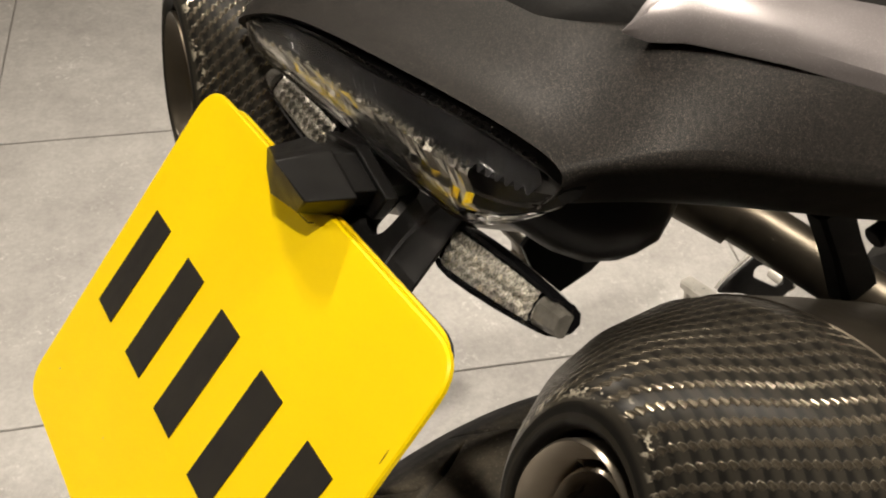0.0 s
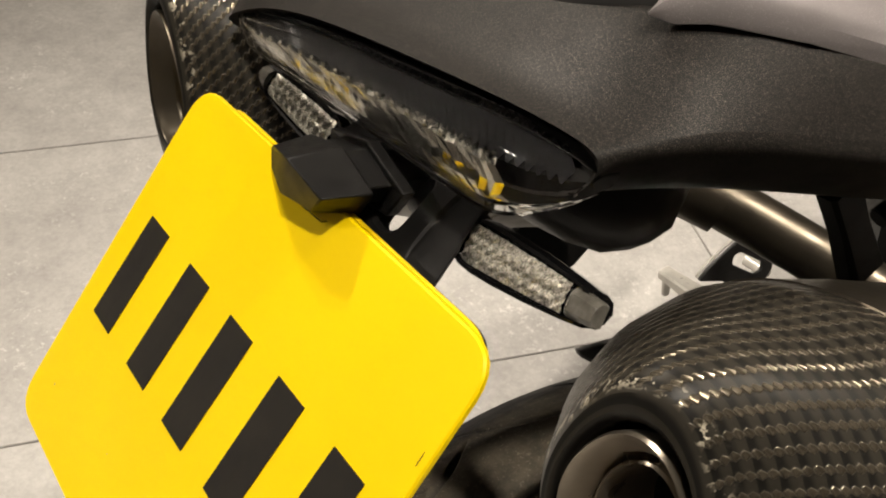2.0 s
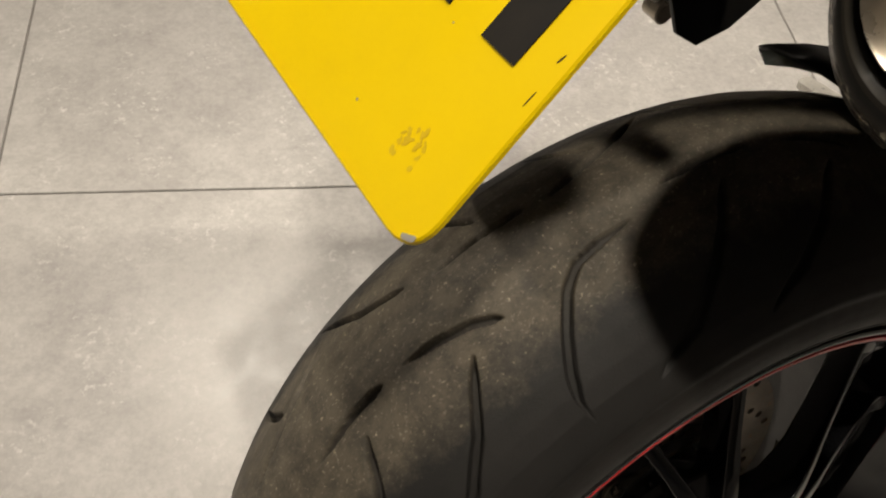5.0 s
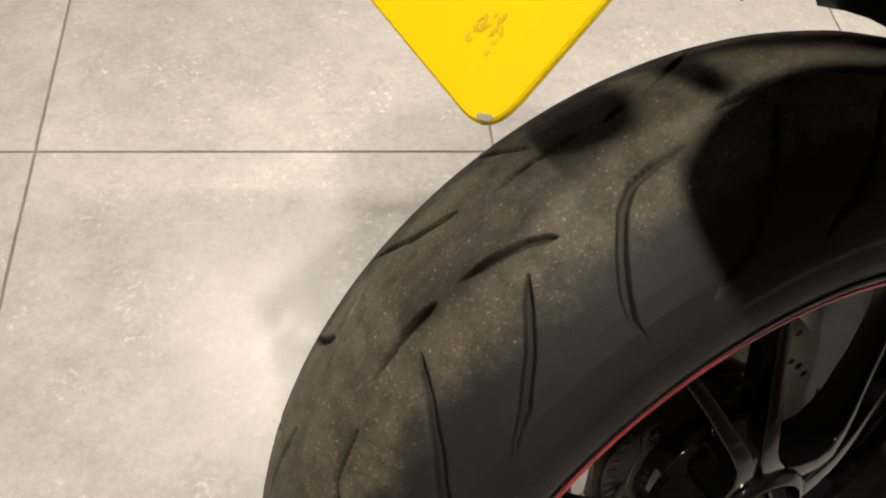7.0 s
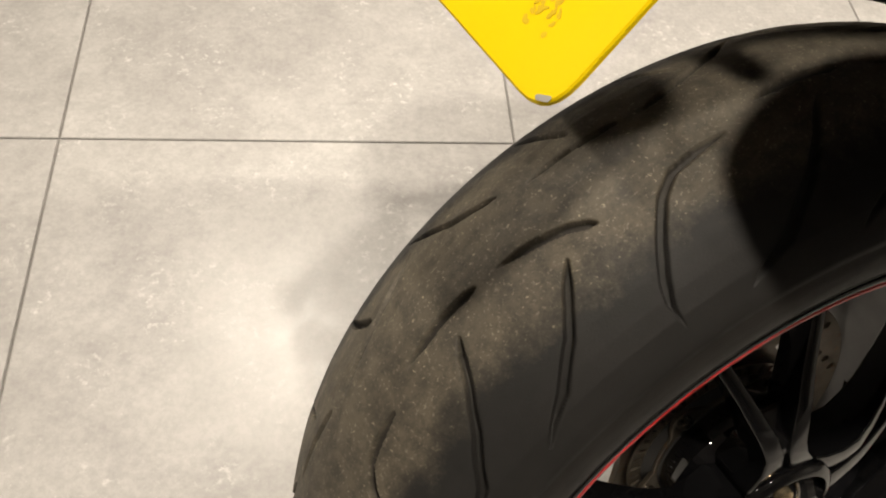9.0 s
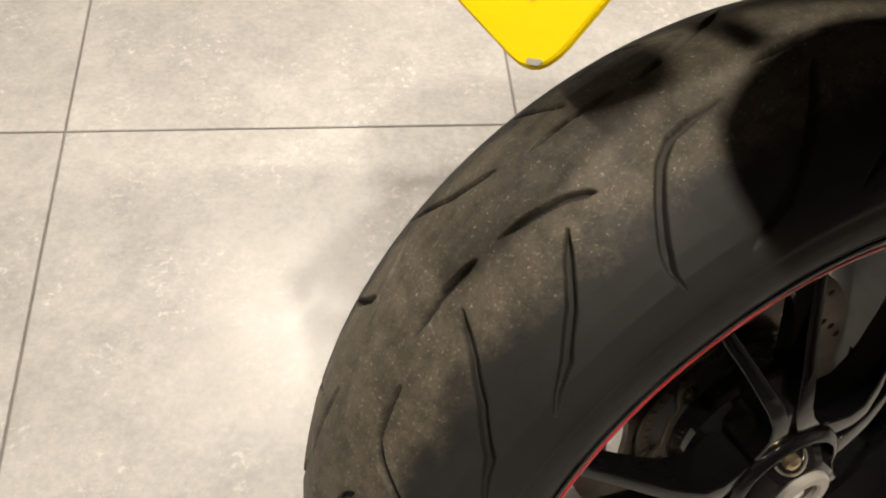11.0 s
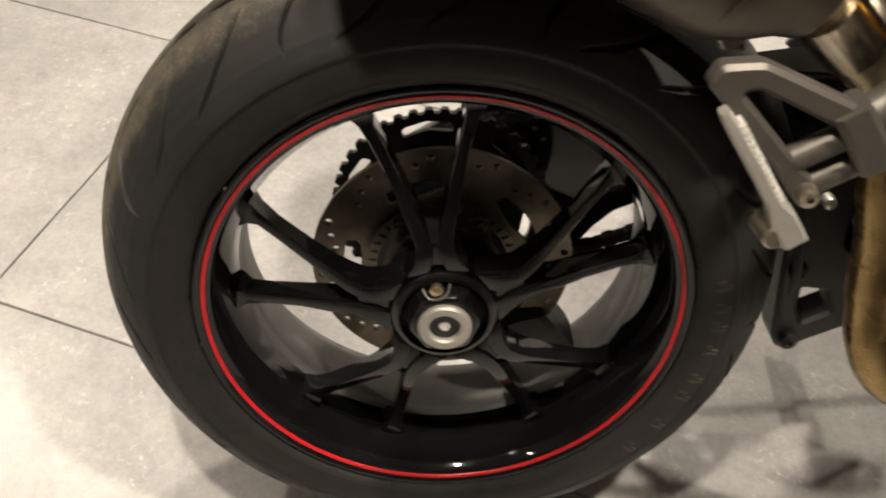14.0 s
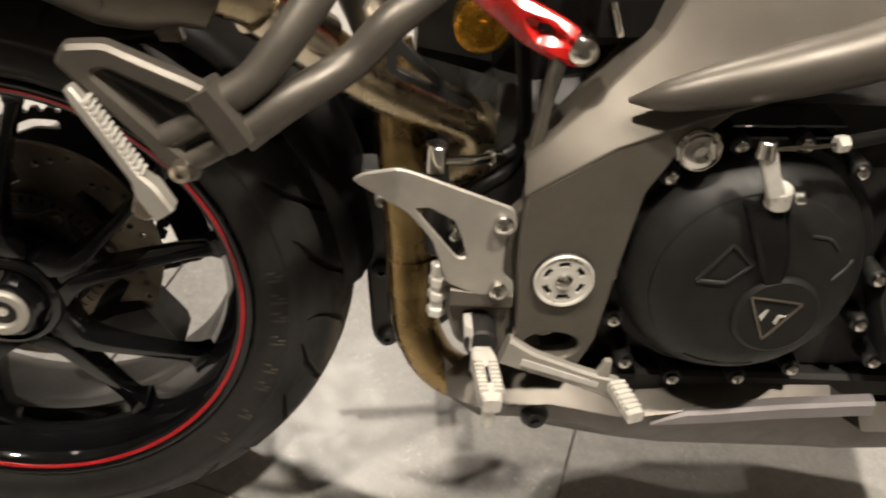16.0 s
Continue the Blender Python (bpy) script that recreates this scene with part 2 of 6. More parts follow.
def carbon_material():
    """Lengthwise woven bands, 6.4 mm apart, in metres of the sleeve's own unwrapping."""
    m, nt, b = nodes_of("carbon_twill")
    uv = nt.nodes.new("ShaderNodeUVMap")
    sep = nt.nodes.new("ShaderNodeSeparateXYZ")
    nt.links.new(uv.outputs["UV"], sep.inputs["Vector"])

    def calc(op, a, c=None, clamp=False):
        n = nt.nodes.new("ShaderNodeMath")
        n.operation, n.use_clamp = op, clamp
        for i, v in enumerate((a, c)):
            if v is None:
                continue
            if hasattr(v, "links"):
                nt.links.new(v, n.inputs[i])
            else:
                n.inputs[i].default_value = v
        return n.outputs[0]

    u, v = calc("DIVIDE", calc("ADD", sep.outputs["X"], calc("MULTIPLY", sep.outputs["Y"], 0.24)), 0.0064), calc("DIVIDE", sep.outputs["Y"], 0.0030)
    # lengthwise bands whose edges zigzag with every crossing tow
    fu, fv = calc("FRACT", u), calc("FRACT", v)
    zig = calc("MULTIPLY", calc("ABSOLUTE", calc("SUBTRACT", fv, 0.5)), 0.34)
    lo = calc("ADD", zig, 0.10)
    hi = calc("ADD", calc("MULTIPLY", calc("ABSOLUTE", calc("SUBTRACT", calc("FRACT", calc("ADD", v, 0.5)), 0.5)), 0.34), 0.52)
    up = calc("MULTIPLY", calc("SUBTRACT", fu, lo), 14.0, True)
    down = calc("MULTIPLY", calc("SUBTRACT", hi, fu), 14.0, True)
    over = calc("MULTIPLY", up, down)
    over = calc("MULTIPLY", over, calc("MULTIPLY", calc("SUBTRACT", sep.outputs["Y"], 0.0165), 400.0, True))      # the lip itself is plain
    # a dark slanting seam between neighbouring tows
    sl = calc("FRACT", calc("ADD", v, calc("MULTIPLY", fu, 0.9)))
    seam = calc("MULTIPLY", calc("ABSOLUTE", calc("SUBTRACT", sl, 0.5)), 6.0, True)
    over = calc("MULTIPLY", over, calc("ADD", calc("MULTIPLY", seam, 0.75), 0.25))
    arch = calc("SUBTRACT", 1.0, calc("MULTIPLY", calc("ABSOLUTE", calc("SUBTRACT", sl, 0.5)), 1.2))
    height = calc("MULTIPLY", over, arch)
    tone = ramp(nt, noise_tex(nt, 210, 2), [(0.3, (0.55, 0.55, 0.55)), (0.7, (1, 1, 1))])
    under = mix(nt, ramp(nt, calc("FRACT", calc("MULTIPLY", v, 0.5)), [(0.30, (0, 0, 0)), (0.55, (1, 1, 1))]), (0.010, 0.0092, 0.008), (0.026, 0.023, 0.018))
    col = mix(nt, over, under, mix(nt, 1.0, tone, (0.19, 0.163, 0.123), "MULTIPLY"))
    dirt = ramp(nt, noise_tex(nt, 30, 7), [(0.35, (0.75, 0.75, 0.75)), (0.7, (1, 1, 1))])
    col = mix(nt, 1.0, col, dirt, "MULTIPLY")
    # frayed pale chips along the rear edge
    edge = ramp(nt, sep.outputs["Y"], [(0.0175, (0, 0, 0)), (0.0190, (1, 1, 1)), (0.0215, (1, 1, 1)), (0.0235, (0, 0, 0))])
    chip = ramp(nt, noise_tex(nt, 170, 3, 0.7), [(0.56, (0, 0, 0)), (0.60, (1, 1, 1))])
    col = mix(nt, mix(nt, 1.0, edge, chip, "MULTIPLY"), col, (0.42, 0.38, 0.30))
    nt.links.new(col, b.inputs["Base Color"])
    nt.links.new(calc("MULTIPLY", over, 0.8), b.inputs["Metallic"])
    nt.links.new(mix(nt, over, (0.40, 0.40, 0.40), (0.24, 0.24, 0.24)), b.inputs["Roughness"])
    b.inputs["Specular IOR Level"].default_value = 0.14
    bump(nt, b, height, 0.8, 0.0006)
    return m


M["carbon"] = carbon_material()


def tile_material():
    m, nt, b = nodes_of("cement_look_tile")
    tc = nt.nodes.new("ShaderNodeTexCoord")
    info = nt.nodes.new("ShaderNodeObjectInfo")
    shift = nt.nodes.new("ShaderNodeVectorMath")
    shift.operation = "MULTIPLY_ADD"
    nt.links.new(info.outputs["Random"], shift.inputs[0])
    shift.inputs[1].default_value = (37, 53, 11)
    nt.links.new(tc.outputs["Object"], shift.inputs[2])

    def nz(scale, detail, rough=0.6):
        n = add(nt, "ShaderNodeTexNoise", Scale=scale, Detail=detail, Roughness=rough)
        nt.links.new(shift.outputs[0], n.inputs["Vector"])
        return n.outputs["Fac"]

    cloud = ramp(nt, nz(6, 10, 0.68), [(0.28, (0.365, 0.350, 0.334)), (0.50, (0.435, 0.419, 0.401)), (0.70, (0.50, 0.483, 0.463))])
    blotch = ramp(nt, nz(30, 10, 0.75), [(0.36, (0.84, 0.84, 0.84)), (0.60, (1, 1, 1))])
    col = mix(nt, 1.0, cloud, blotch, "MULTIPLY")
    fine = ramp(nt, nz(120, 6, 0.7), [(0.36, (0.92, 0.92, 0.92)), (0.62, (1.0, 1.0, 1.0))])
    col = mix(nt, 1.0, col, fine, "MULTIPLY")
    pale = mix(nt, 1.0, ramp(nt, nz(11, 4), [(0.48, (0, 0, 0)), (0.62, (1, 1, 1))]), ramp(nt, nz(95, 5, 0.7), [(0.55, (0, 0, 0)), (0.66, (0.8, 0.8, 0.8))]), "MULTIPLY")
    col = mix(nt, pale, col, (0.62, 0.605, 0.58))
    speck = ramp(nt, nz(300, 2), [(0.70, (0, 0, 0)), (0.76, (0.5, 0.5, 0.5))])
    col = mix(nt, speck, col, (0.68, 0.66, 0.63))
    dark = ramp(nt, nz(210, 3), [(0.26, (0.25, 0.25, 0.25)), (0.32, (0, 0, 0))])
    col = mix(nt, dark, col, (0.27, 0.255, 0.24))
    nt.links.new(col, b.inputs["Base Color"])
    nt.links.new(ramp(nt, nz(30, 6), [(0.3, (0.30,) * 3), (0.7, (0.40,) * 3)]), b.inputs["Roughness"])
    b.inputs["Specular IOR Level"].default_value = 0.42
    bump(nt, b, nz(240, 5), 0.10, 0.0006)
    return m


M["tile"] = tile_material()
M["grout"] = surface("grey_grout", (0.20, 0.190, 0.176), (0.27, 0.258, 0.24), (0.8, 0.9), 0, 60)

# ---- mesh helpers ----
BIKE = new("motorcycle")
BIKE.empty_display_size = 0.2
lean = Matrix.Rotation(radians(-LEAN), 4, "X")
BIKE.matrix_world = Matrix.Translation(Vector((0, 0, AXLE)) - (lean @ Vector((0, 0, AXLE)))) @ lean
tagged(BIKE, "parked graphite-grey naked sports motorcycle with carbon silencers and red wheel stripe", "motorcycle")
UP = Matrix.Translation((0, 0, AXLE))      # parts are drawn from the rear axle; the machine's origin is on the floor


def finish(bm, name, mat, smooth=35):
    me = bpy.data.meshes.new(name)
    bmesh.ops.recalc_face_normals(bm, faces=bm.faces)
    bm.to_mesh(me)
    bm.free()
    for m in (mat if isinstance(mat, (list, tuple)) else [mat]):
        me.materials.append(m)
    if smooth:
        me.shade_smooth()
        me.set_sharp_from_angle(angle=radians(smooth))
    return me


def part(name, bm, mat, parent=None, label="", smooth=35):
    """One mesh under the motorcycle (or under one of its parts), drawn from the rear axle."""
    bmesh.ops.transform(bm, matrix=UP, verts=bm.verts)
    ob = new(name, finish(bm, name, mat, smooth))
    ob.parent = parent or BIKE
    return tagged(ob, label)


def ease(ob):
    """Flat faces stay flat and only the narrow chamfers shade round."""
    ob.modifiers.new("ease", "WEIGHTED_NORMAL").weight = 100
    return ob


def place(name, mesh, m, parent=None, label=""):
    ob = new(name, mesh)
    ob.parent = parent or BIKE
    ob.matrix_basis = UP @ m
    return tagged(ob, label)


def ring_face(bm, a, b):
    n = len(a)
    for i in range(n):
        bm.faces.new((a[i], a[(i + 1) % n], b[(i + 1) % n], b[i]))


def loft(rings, caps=True, bm=None, closed=False):
    bm = bm or bmesh.new()
    vs = [[bm.verts.new(p) for p in r] for r in rings]
    for a, b in zip(vs, vs[1:]):
        ring_face(bm, a, b)
    if closed:
        ring_face(bm, vs[-1], vs[0])
    elif caps:
        bm.faces.new(vs[0][::-1])
        bm.faces.new(vs[-1])
    return bm


def revolve(profile, segs=96, bm=None, closed=True, centre=(0, 0, 0)):
    """profile: (radius, y) turned about the wheel's axle."""
    rings = []
    for k in range(segs):
        a = 2 * math.pi * k / segs
        rings.append([Vector(centre) + Vector((r * math.cos(a), y, r * math.sin(a))) for r, y in profile])
    bm = bm or bmesh.new()
    vs = [[bm.verts.new(p) for p in r] for r in rings]
    n = len(profile)
    for k in range(segs):
        a, b = vs[k], vs[(k + 1) % segs]
        for i in range(n if closed else n - 1):
            bm.faces.new((a[i], a[(i + 1) % n], b[(i + 1) % n], b[i]))
    bmesh.ops.remove_doubles(bm, verts=bm.verts, dist=1e-6)
    return bm


def curve_points(pts, per=8):
    """A smooth line through the points (Catmull-Rom)."""
    p = [Vector(q) for q in pts]
    p = [2 * p[0] - p[1]] + p + [2 * p[-1] - p[-2]]
    out = []
    for i in range(1, len(p) - 2):
        a, b, c, d = p[i - 1:i + 3]
        for k in range(per):
            t = k / per
            out.append(0.5 * ((2 * b) + (c - a) * t + (2 * a - 5 * b + 4 * c - d) * t * t + (3 * b - a - 3 * c + d) * t ** 3))
    out.append(p[-2])
    return out


def tube(pts, radii, segs=20, per=8, bm=None, squash=(1, 1)):
    line = curve_points(pts, per) if len(pts) > 2 else [Vector(q) for q in pts]
    if isinstance(radii, (int, float)):
        radii = [radii] * len(pts)
    rings, side = [], None
    for i, p in enumerate(line):
        t = (line[min(i + 1, len(line) - 1)] - line[max(i - 1, 0)]).normalized()
        if side is None:
            side = t.orthogonal().normalized() if abs(t.y) > 0.9 else t.cross(Vector((0, 1, 0))).normalized()
        side = (side - t * side.dot(t)).normalized()
        other = t.cross(side)
        f = i / (len(line) - 1) * (len(radii) - 1)
        j = min(int(f), len(radii) - 2)
        r = radii[j] + (radii[j + 1] - radii[j]) * (f - j)
        rings.append([p + (side * math.cos(2 * math.pi * k / segs) * squash[0] + other * math.sin(2 * math.pi * k / segs) * squash[1]) * r for k in range(segs)])
    return loft(rings, True, bm)


def cyl(a, b, ra, rb=None, segs=24, bm=None, chamfer=0.0):
    a, b = Vector(a), Vector(b)
    rb = ra if rb is None else rb
    t = (b - a).normalized()
    s = t.orthogonal().normalized()
    o = t.cross(s)

    def ring(c, r):
        return [c + (s * math.cos(2 * math.pi * k / segs) + o * math.sin(2 * math.pi * k / segs)) * r for k in range(segs)]

    rings = [ring(a, ra), ring(b, rb)]
    if chamfer:
        rings = [ring(a, ra - chamfer), ring(a + t * chamfer, ra), ring(b - t * chamfer, rb), ring(b, rb - chamfer)]
    return loft(rings, True, bm)


def plate(outline, holes, thick, at, ux=(1, 0, 0), uy=(0, 0, 1), bevel=0.001, bm=None):
    """A flat piece: a 2D outline with holes, thick along ux x uy, rounded edges."""
    ux, uy = Vector(ux), Vector(uy)
    n = ux.cross(uy).normalized()
    own = bmesh.new()
    edges = []
    for loop in [outline] + list(holes):
        vs = [own.verts.new(Vector(at) + ux * x + uy * y) for x, y in loop]
        edges += [own.edges.new((vs[i], vs[(i + 1) % len(vs)])) for i in range(len(vs))]
    bmesh.ops.triangle_fill(own, use_beauty=True, use_dissolve=False, edges=edges)
    res = bmesh.ops.extrude_face_region(own, geom=own.faces[:])
    bmesh.ops.translate(own, vec=n * thick, verts=[e for e in res["geom"] if isinstance(e, bmesh.types.BMVert)])
    bmesh.ops.recalc_face_normals(own, faces=own.faces)
    if bevel:
        rim = [e for e in own.edges if len(e.link_faces) == 2 and e.calc_face_angle(0) > 1.2]
        bmesh.ops.bevel(own, geom=rim, offset=bevel, segments=1, affect="EDGES", profile=0.5)
    if bm is None:
        return own
    me = bpy.data.meshes.new("joined")
    own.to_mesh(me)
    own.free()
    bm.from_mesh(me)
    bpy.data.meshes.remove(me)
    return bm


def rounded(points, radius, steps=4):
    """A 2D polygon with its corners rounded."""
    out, n = [], len(points)
    for i in range(n):
        p, q, r = Vector(points[i - 1]), Vector(points[i]), Vector(points[(i + 1) % n])
        a, b = (p - q), (r - q)
        d = min(radius, a.length * 0.45, b.length * 0.45)
        a, b = q + a.normalized() * d, q + b.normalized() * d
        for k in range(steps + 1):
            t = k / steps
            out.append(tuple(a * (1 - t) ** 2 + q * 2 * t * (1 - t) + b * t * t))
    return out


def circle(x, y, rx, ry=None, n=24, start=0.0):
    ry = rx if ry is None else ry
    return [(x + rx * math.cos(start + 2 * math.pi * k / n), y + ry * math.sin(start + 2 * math.pi * k / n)) for k in range(n)]


def block(sections, bm=None):
    """Loft of chamfered rectangles: (centre, side vector, up vector, half width, half height, chamfer)."""
    rings = []
    for c, s, u, w, h, k in sections:
        c, s, u = Vector(c), Vector(s).normalized(), Vector(u).normalized()
        pts = [(w - k, h), (w, h - k), (w, -h + k), (w - k, -h), (-w + k, -h), (-w, -h + k), (-w, h - k), (-w + k, h)]
        rings.append([c + s * x + u * y for x, y in pts])
    return loft(rings, True, bm)


def bolt_mesh(name, r, length, mat, sides=6):
    """A cap bolt with a socket; its head faces -y."""
    def ring(rad, y, n=24, hexed=False):
        return [Vector((rad * math.cos(2 * math.pi * k / n), y, rad * math.sin(2 * math.pi * k / n))) if not hexed else
                Vector((rad * math.cos(2 * math.pi * (k - k % 4) / n), y, rad * math.sin(2 * math.pi * (k - k % 4) / n))) for k in range(n)]
    rings = [ring(r, length), ring(r, -0.10 * r), ring(r * 0.92, -0.36 * r), ring(r * 0.66, -0.58 * r), ring(r * 0.34, -0.66 * r), ring(r * 0.32, -0.2 * r)]
    return finish(loft(rings), name, mat, 30)

# ---- setting: tiled floor and the room that closes it ----
TURN_FLOOR = -20.43
PITCH_U, PITCH_V, U0, V0 = 0.6102, 0.6029, -0.6416, 0.5789
ROOM = 4.3
bm = bmesh.new()
bmesh.ops.create_cube(bm, size=1.0, matrix=Matrix.Translation((0, 0, -0.0535)) @ Matrix.Diagonal((2 * ROOM, 2 * ROOM, 0.1, 1)))
floor = tagged(new("floor", finish(bm, "floor", M["grout"], 0)), "light grey cement-look porcelain tiles with dark grout", "floor", kind="structure")
floor.matrix_world = pose(0, 0, 0, 0, 0, TURN_FLOOR)
for name, x, y, w, d in (("wall_north", 0, ROOM, 2 * ROOM, 0.1), ("wall_south", 0, -ROOM, 2 * ROOM, 0.1), ("wall_east", ROOM, 0, 0.1, 2 * ROOM), ("wall_west", -ROOM, 0, 0.1, 2 * ROOM)):
    bm = bmesh.new()
    bmesh.ops.create_cube(bm, size=1.0, matrix=Matrix.Translation((x * 1.012, y * 1.012, 1.5)) @ Matrix.Diagonal((w, d, 3.1, 1)))
    ob = tagged(new(name, finish(bm, name, M["wall_paint"], 0)), "plain painted showroom wall", "wall", kind="structure")
    ob.matrix_world = pose(0, 0, 0, 0, 0, TURN_FLOOR)
bm = bmesh.new()
bmesh.ops.create_cube(bm, size=1.0, matrix=Matrix.Translation((0, 0, 3.1)) @ Matrix.Diagonal((2 * ROOM + 0.3, 2 * ROOM + 0.3, 0.1, 1)))
ob = tagged(new("ceiling", finish(bm, "ceiling", M["ceiling_paint"], 0)), "plain painted showroom ceiling", "ceiling", kind="structure")
ob.matrix_world = pose(0, 0, 0, 0, 0, TURN_FLOOR)

# ---- rear wheel ----
def build_wheel():
    rim = revolve([(0.2262, -0.0830), (0.2268, -0.0844), (0.2256, -0.0850), (0.2236, -0.0848), (0.2218, -0.0838), (0.2206, -0.0822), (0.2145, -0.0812), (0.2115, -0.0790), (0.2085, -0.0700), (0.2000, -0.0560),
                   (0.1965, -0.0300), (0.1960, -0.0150), (0.2040, -0.0150), (0.2050, -0.0550), (0.2180, -0.0720)], 144)
    wheel = part("rear_wheel", rim, M["black_gloss"], None, "gloss black cast wheel rim with thin red stripe", 40)
    part("rim_stripe", revolve([(0.2158, -0.0820), (0.2162, -0.0826), (0.2192, -0.0834), (0.2196, -0.0830), (0.2196, -0.0815), (0.2158, -0.0808)], 144), M["red_stripe"], wheel, "thin red pinstripe tape round the rim")
    barrel = revolve([(0.1960, -0.0146), (0.1952, -0.004), (0.1958, -0.001), (0.1952, 0.002), (0.1955, 0.0200), (0.1975, 0.0500), (0.2010, 0.0620), (0.2100, 0.0790), (0.2150, 0.0862), (0.2255, 0.0888), (0.2262, 0.0858), (0.2180, 0.0720), (0.2050, 0.0550), (0.2035, 0.0), (0.2038, -0.0146)], 144)
    part("rim_barrel", barrel, M["barrel"], wheel, "dull grey inner barrel of the rim", 30)
    # five forked spokes, pinched behind the hub and split towards the rim
    for k in range(5):
        mid = radians(98 + 72 * k)
        rad = Vector((math.cos(mid), 0, math.sin(mid)))
        side = rad.cross(Vector((0, 1, 0)))
        bm = bmesh.new()
        for s in (-1, 1):
            secs = []
            for r, off, front, w, deep in ((0.0360, 0.0230, -0.0810, 0.0115, 0.0380), (0.0490, 0.0165, -0.0835, 0.0098, 0.0380), (0.0620, 0.0112, -0.0845, 0.0082, 0.0370), (0.0750, 0.0094, -0.0835, 0.0072, 0.0350), (0.0900, 0.0126, -0.0795, 0.0070, 0.0320), (0.1040, 0.0172, -0.0745, 0.0066, 0.0290), (0.1280, 0.0252, -0.0640, 0.0058, 0.0256),
                                           (0.1610, 0.0378, -0.0510, 0.0056, 0.0236), (0.1790, 0.0458, -0.0448, 0.0066, 0.0256), (0.1885, 0.0498, -0.0440, 0.0115, 0.0330), (0.1970, 0.0520, -0.0480, 0.0165, 0.0420)):
                secs.append((rad * r + side * s * off + Vector((0, front + deep / 2, 0)), side, (0, 1, 0), w, deep / 2, 0.0016))
            block(secs, bm)
        # web inside the fork, set back from the two shoulders
        block([(rad * r + Vector((0, front + 0.010, 0)), side, (0, 1, 0), w, 0.010, 0.001) for r, front, w in ((0.0340, -0.0770, 0.0130), (0.0560, -0.0805, 0.0090), (0.0740, -0.0805, 0.0050), (0.0800, -0.0790, 0.0060), (0.0850, -0.0690, 0.0075), (0.1000, -0.0600, 0.0120))], bm)
        ease(part("spoke", bm, M["black_gloss"], wheel, smooth=70))
    hub = revolve([(0.0, -0.0800), (0.0405, -0.0800), (0.0408, -0.0875), (0.0414, -0.0885), (0.0440, -0.0880), (0.0482, -0.0852), (0.0492, -0.0835), (0.0495, -0.0690), (0.0500, -0.0560), (0.0575, -0.0400), (0.0520, -0.0150), (0.0480, 0.0300), (0.0520, 0.0900), (0.0, 0.0900)], 72)
    part("hub", hub, M["black_gloss"], wheel, smooth=30)
    # six-sided black nut that narrows to a silver end ring
    hexa = []
    for r, y in ((0.0396, -0.0795), (0.0396, -0.0850), (0.0385, -0.0880), (0.0315, -0.0972), (0.0280, -0.0990), (0.0150, -0.0990)):
        hexa.append([Vector((r * math.cos(a), y, r * math.sin(a))) for a in (radians(66 + 60 * j + d) for j in range(6) for d in (-7, 7))])
    part("nut_body", loft(hexa), M["black_gloss"], wheel, "faceted black nut body", 20)
    part("axle_nut", revolve([(0.0140, -0.0900), (0.0140, -0.1025), (0.0158, -0.1045), (0.0225, -0.1045), (0.0245, -0.1025), (0.0245, -0.0900)], 72), M["cast_alloy"], wheel, "satin silver axle nut")
    part("axle_core", revolve([(0.0, -0.0945), (0.0125, -0.0945), (0.0140, -0.0935), (0.0140, -0.088), (0.0, -0.088)], 40), M["black_matt"], wheel)
    part("axle_bolt", revolve([(0.0, -0.1000), (0.0048, -0.1000), (0.0058, -0.0985), (0.0058, -0.0930), (0.0, -0.0930)], 24), M["alloy"], wheel)
    # brass locking pin under a polished clip
    d = Vector((math.cos(radians(103)), 0, math.sin(radians(103))))
    t = Vector((-d.z, 0, d.x))
    clip = [d * 0.0375 + t * (0.0120 * math.cos(a)) + Vector((0, -0.0885, 0)) + (d * -0.0085 + Vector((0, -0.0090, 0))) * math.sin(a) for a in np.linspace(0, math.pi, 13)]
    part("locking_clip", tube(clip, 0.0013, 8, 1), M["chrome"], wheel, "polished locking clip", 40)
    part("locking_pin", revolve([(0.0, -0.0962), (0.0040, -0.0956), (0.0064, -0.0932), (0.0066, -0.0850), (0.0, -0.0850)], 20, centre=tuple(d * 0.0345)), M["brass"], wheel, "pale brass locking pin", 40)
    return wheel


GROOVES_R = [  # degrees back from the top, offset across the tread
    [(13.5, -0.0245), (16.8, -0.026), (19.8, -0.029), (21.9, -0.037), (24.0, -0.050), (26.4, -0.067), (27.2, -0.075), (27.2, -0.083)],
    [(32.2, -0.0345), (35.3, -0.053), (36.8, -0.061), (41.0, -0.0745), (46.3, -0.084)],
    [(44.6, -0.026), (47.1, -0.045), (50.1, -0.061), (54.7, -0.0765), (60.5, -0.084)],
    [(28.0, -0.029), (30.5, -0.022), (33.9, -0.017), (37.5, -0.014)],
    [(40.4, -0.013), (44.8, -0.012), (50.7, -0.015)],
    [(20.4, 0.015), (25.8, 0.018), (30.7, 0.017)],
    [(17.5, 0.013), (12.7, 0.021), (7.7, 0.032), (3.0, 0.050)],
    [(33.7, 0.025), (38.7, 0.036), (45.0, 0.066)],
    [(24.4, 0.0315), (26.4, 0.0493), (28.6, 0.068)],
    [(10.6, 0.032), (11.8, 0.038), (13.7, 0.050), (15.4, 0.066)],
]
PERIODS = [-41.4, 0.0, 41.4] + [82.8 + 39.3 * k for k in range(6)]
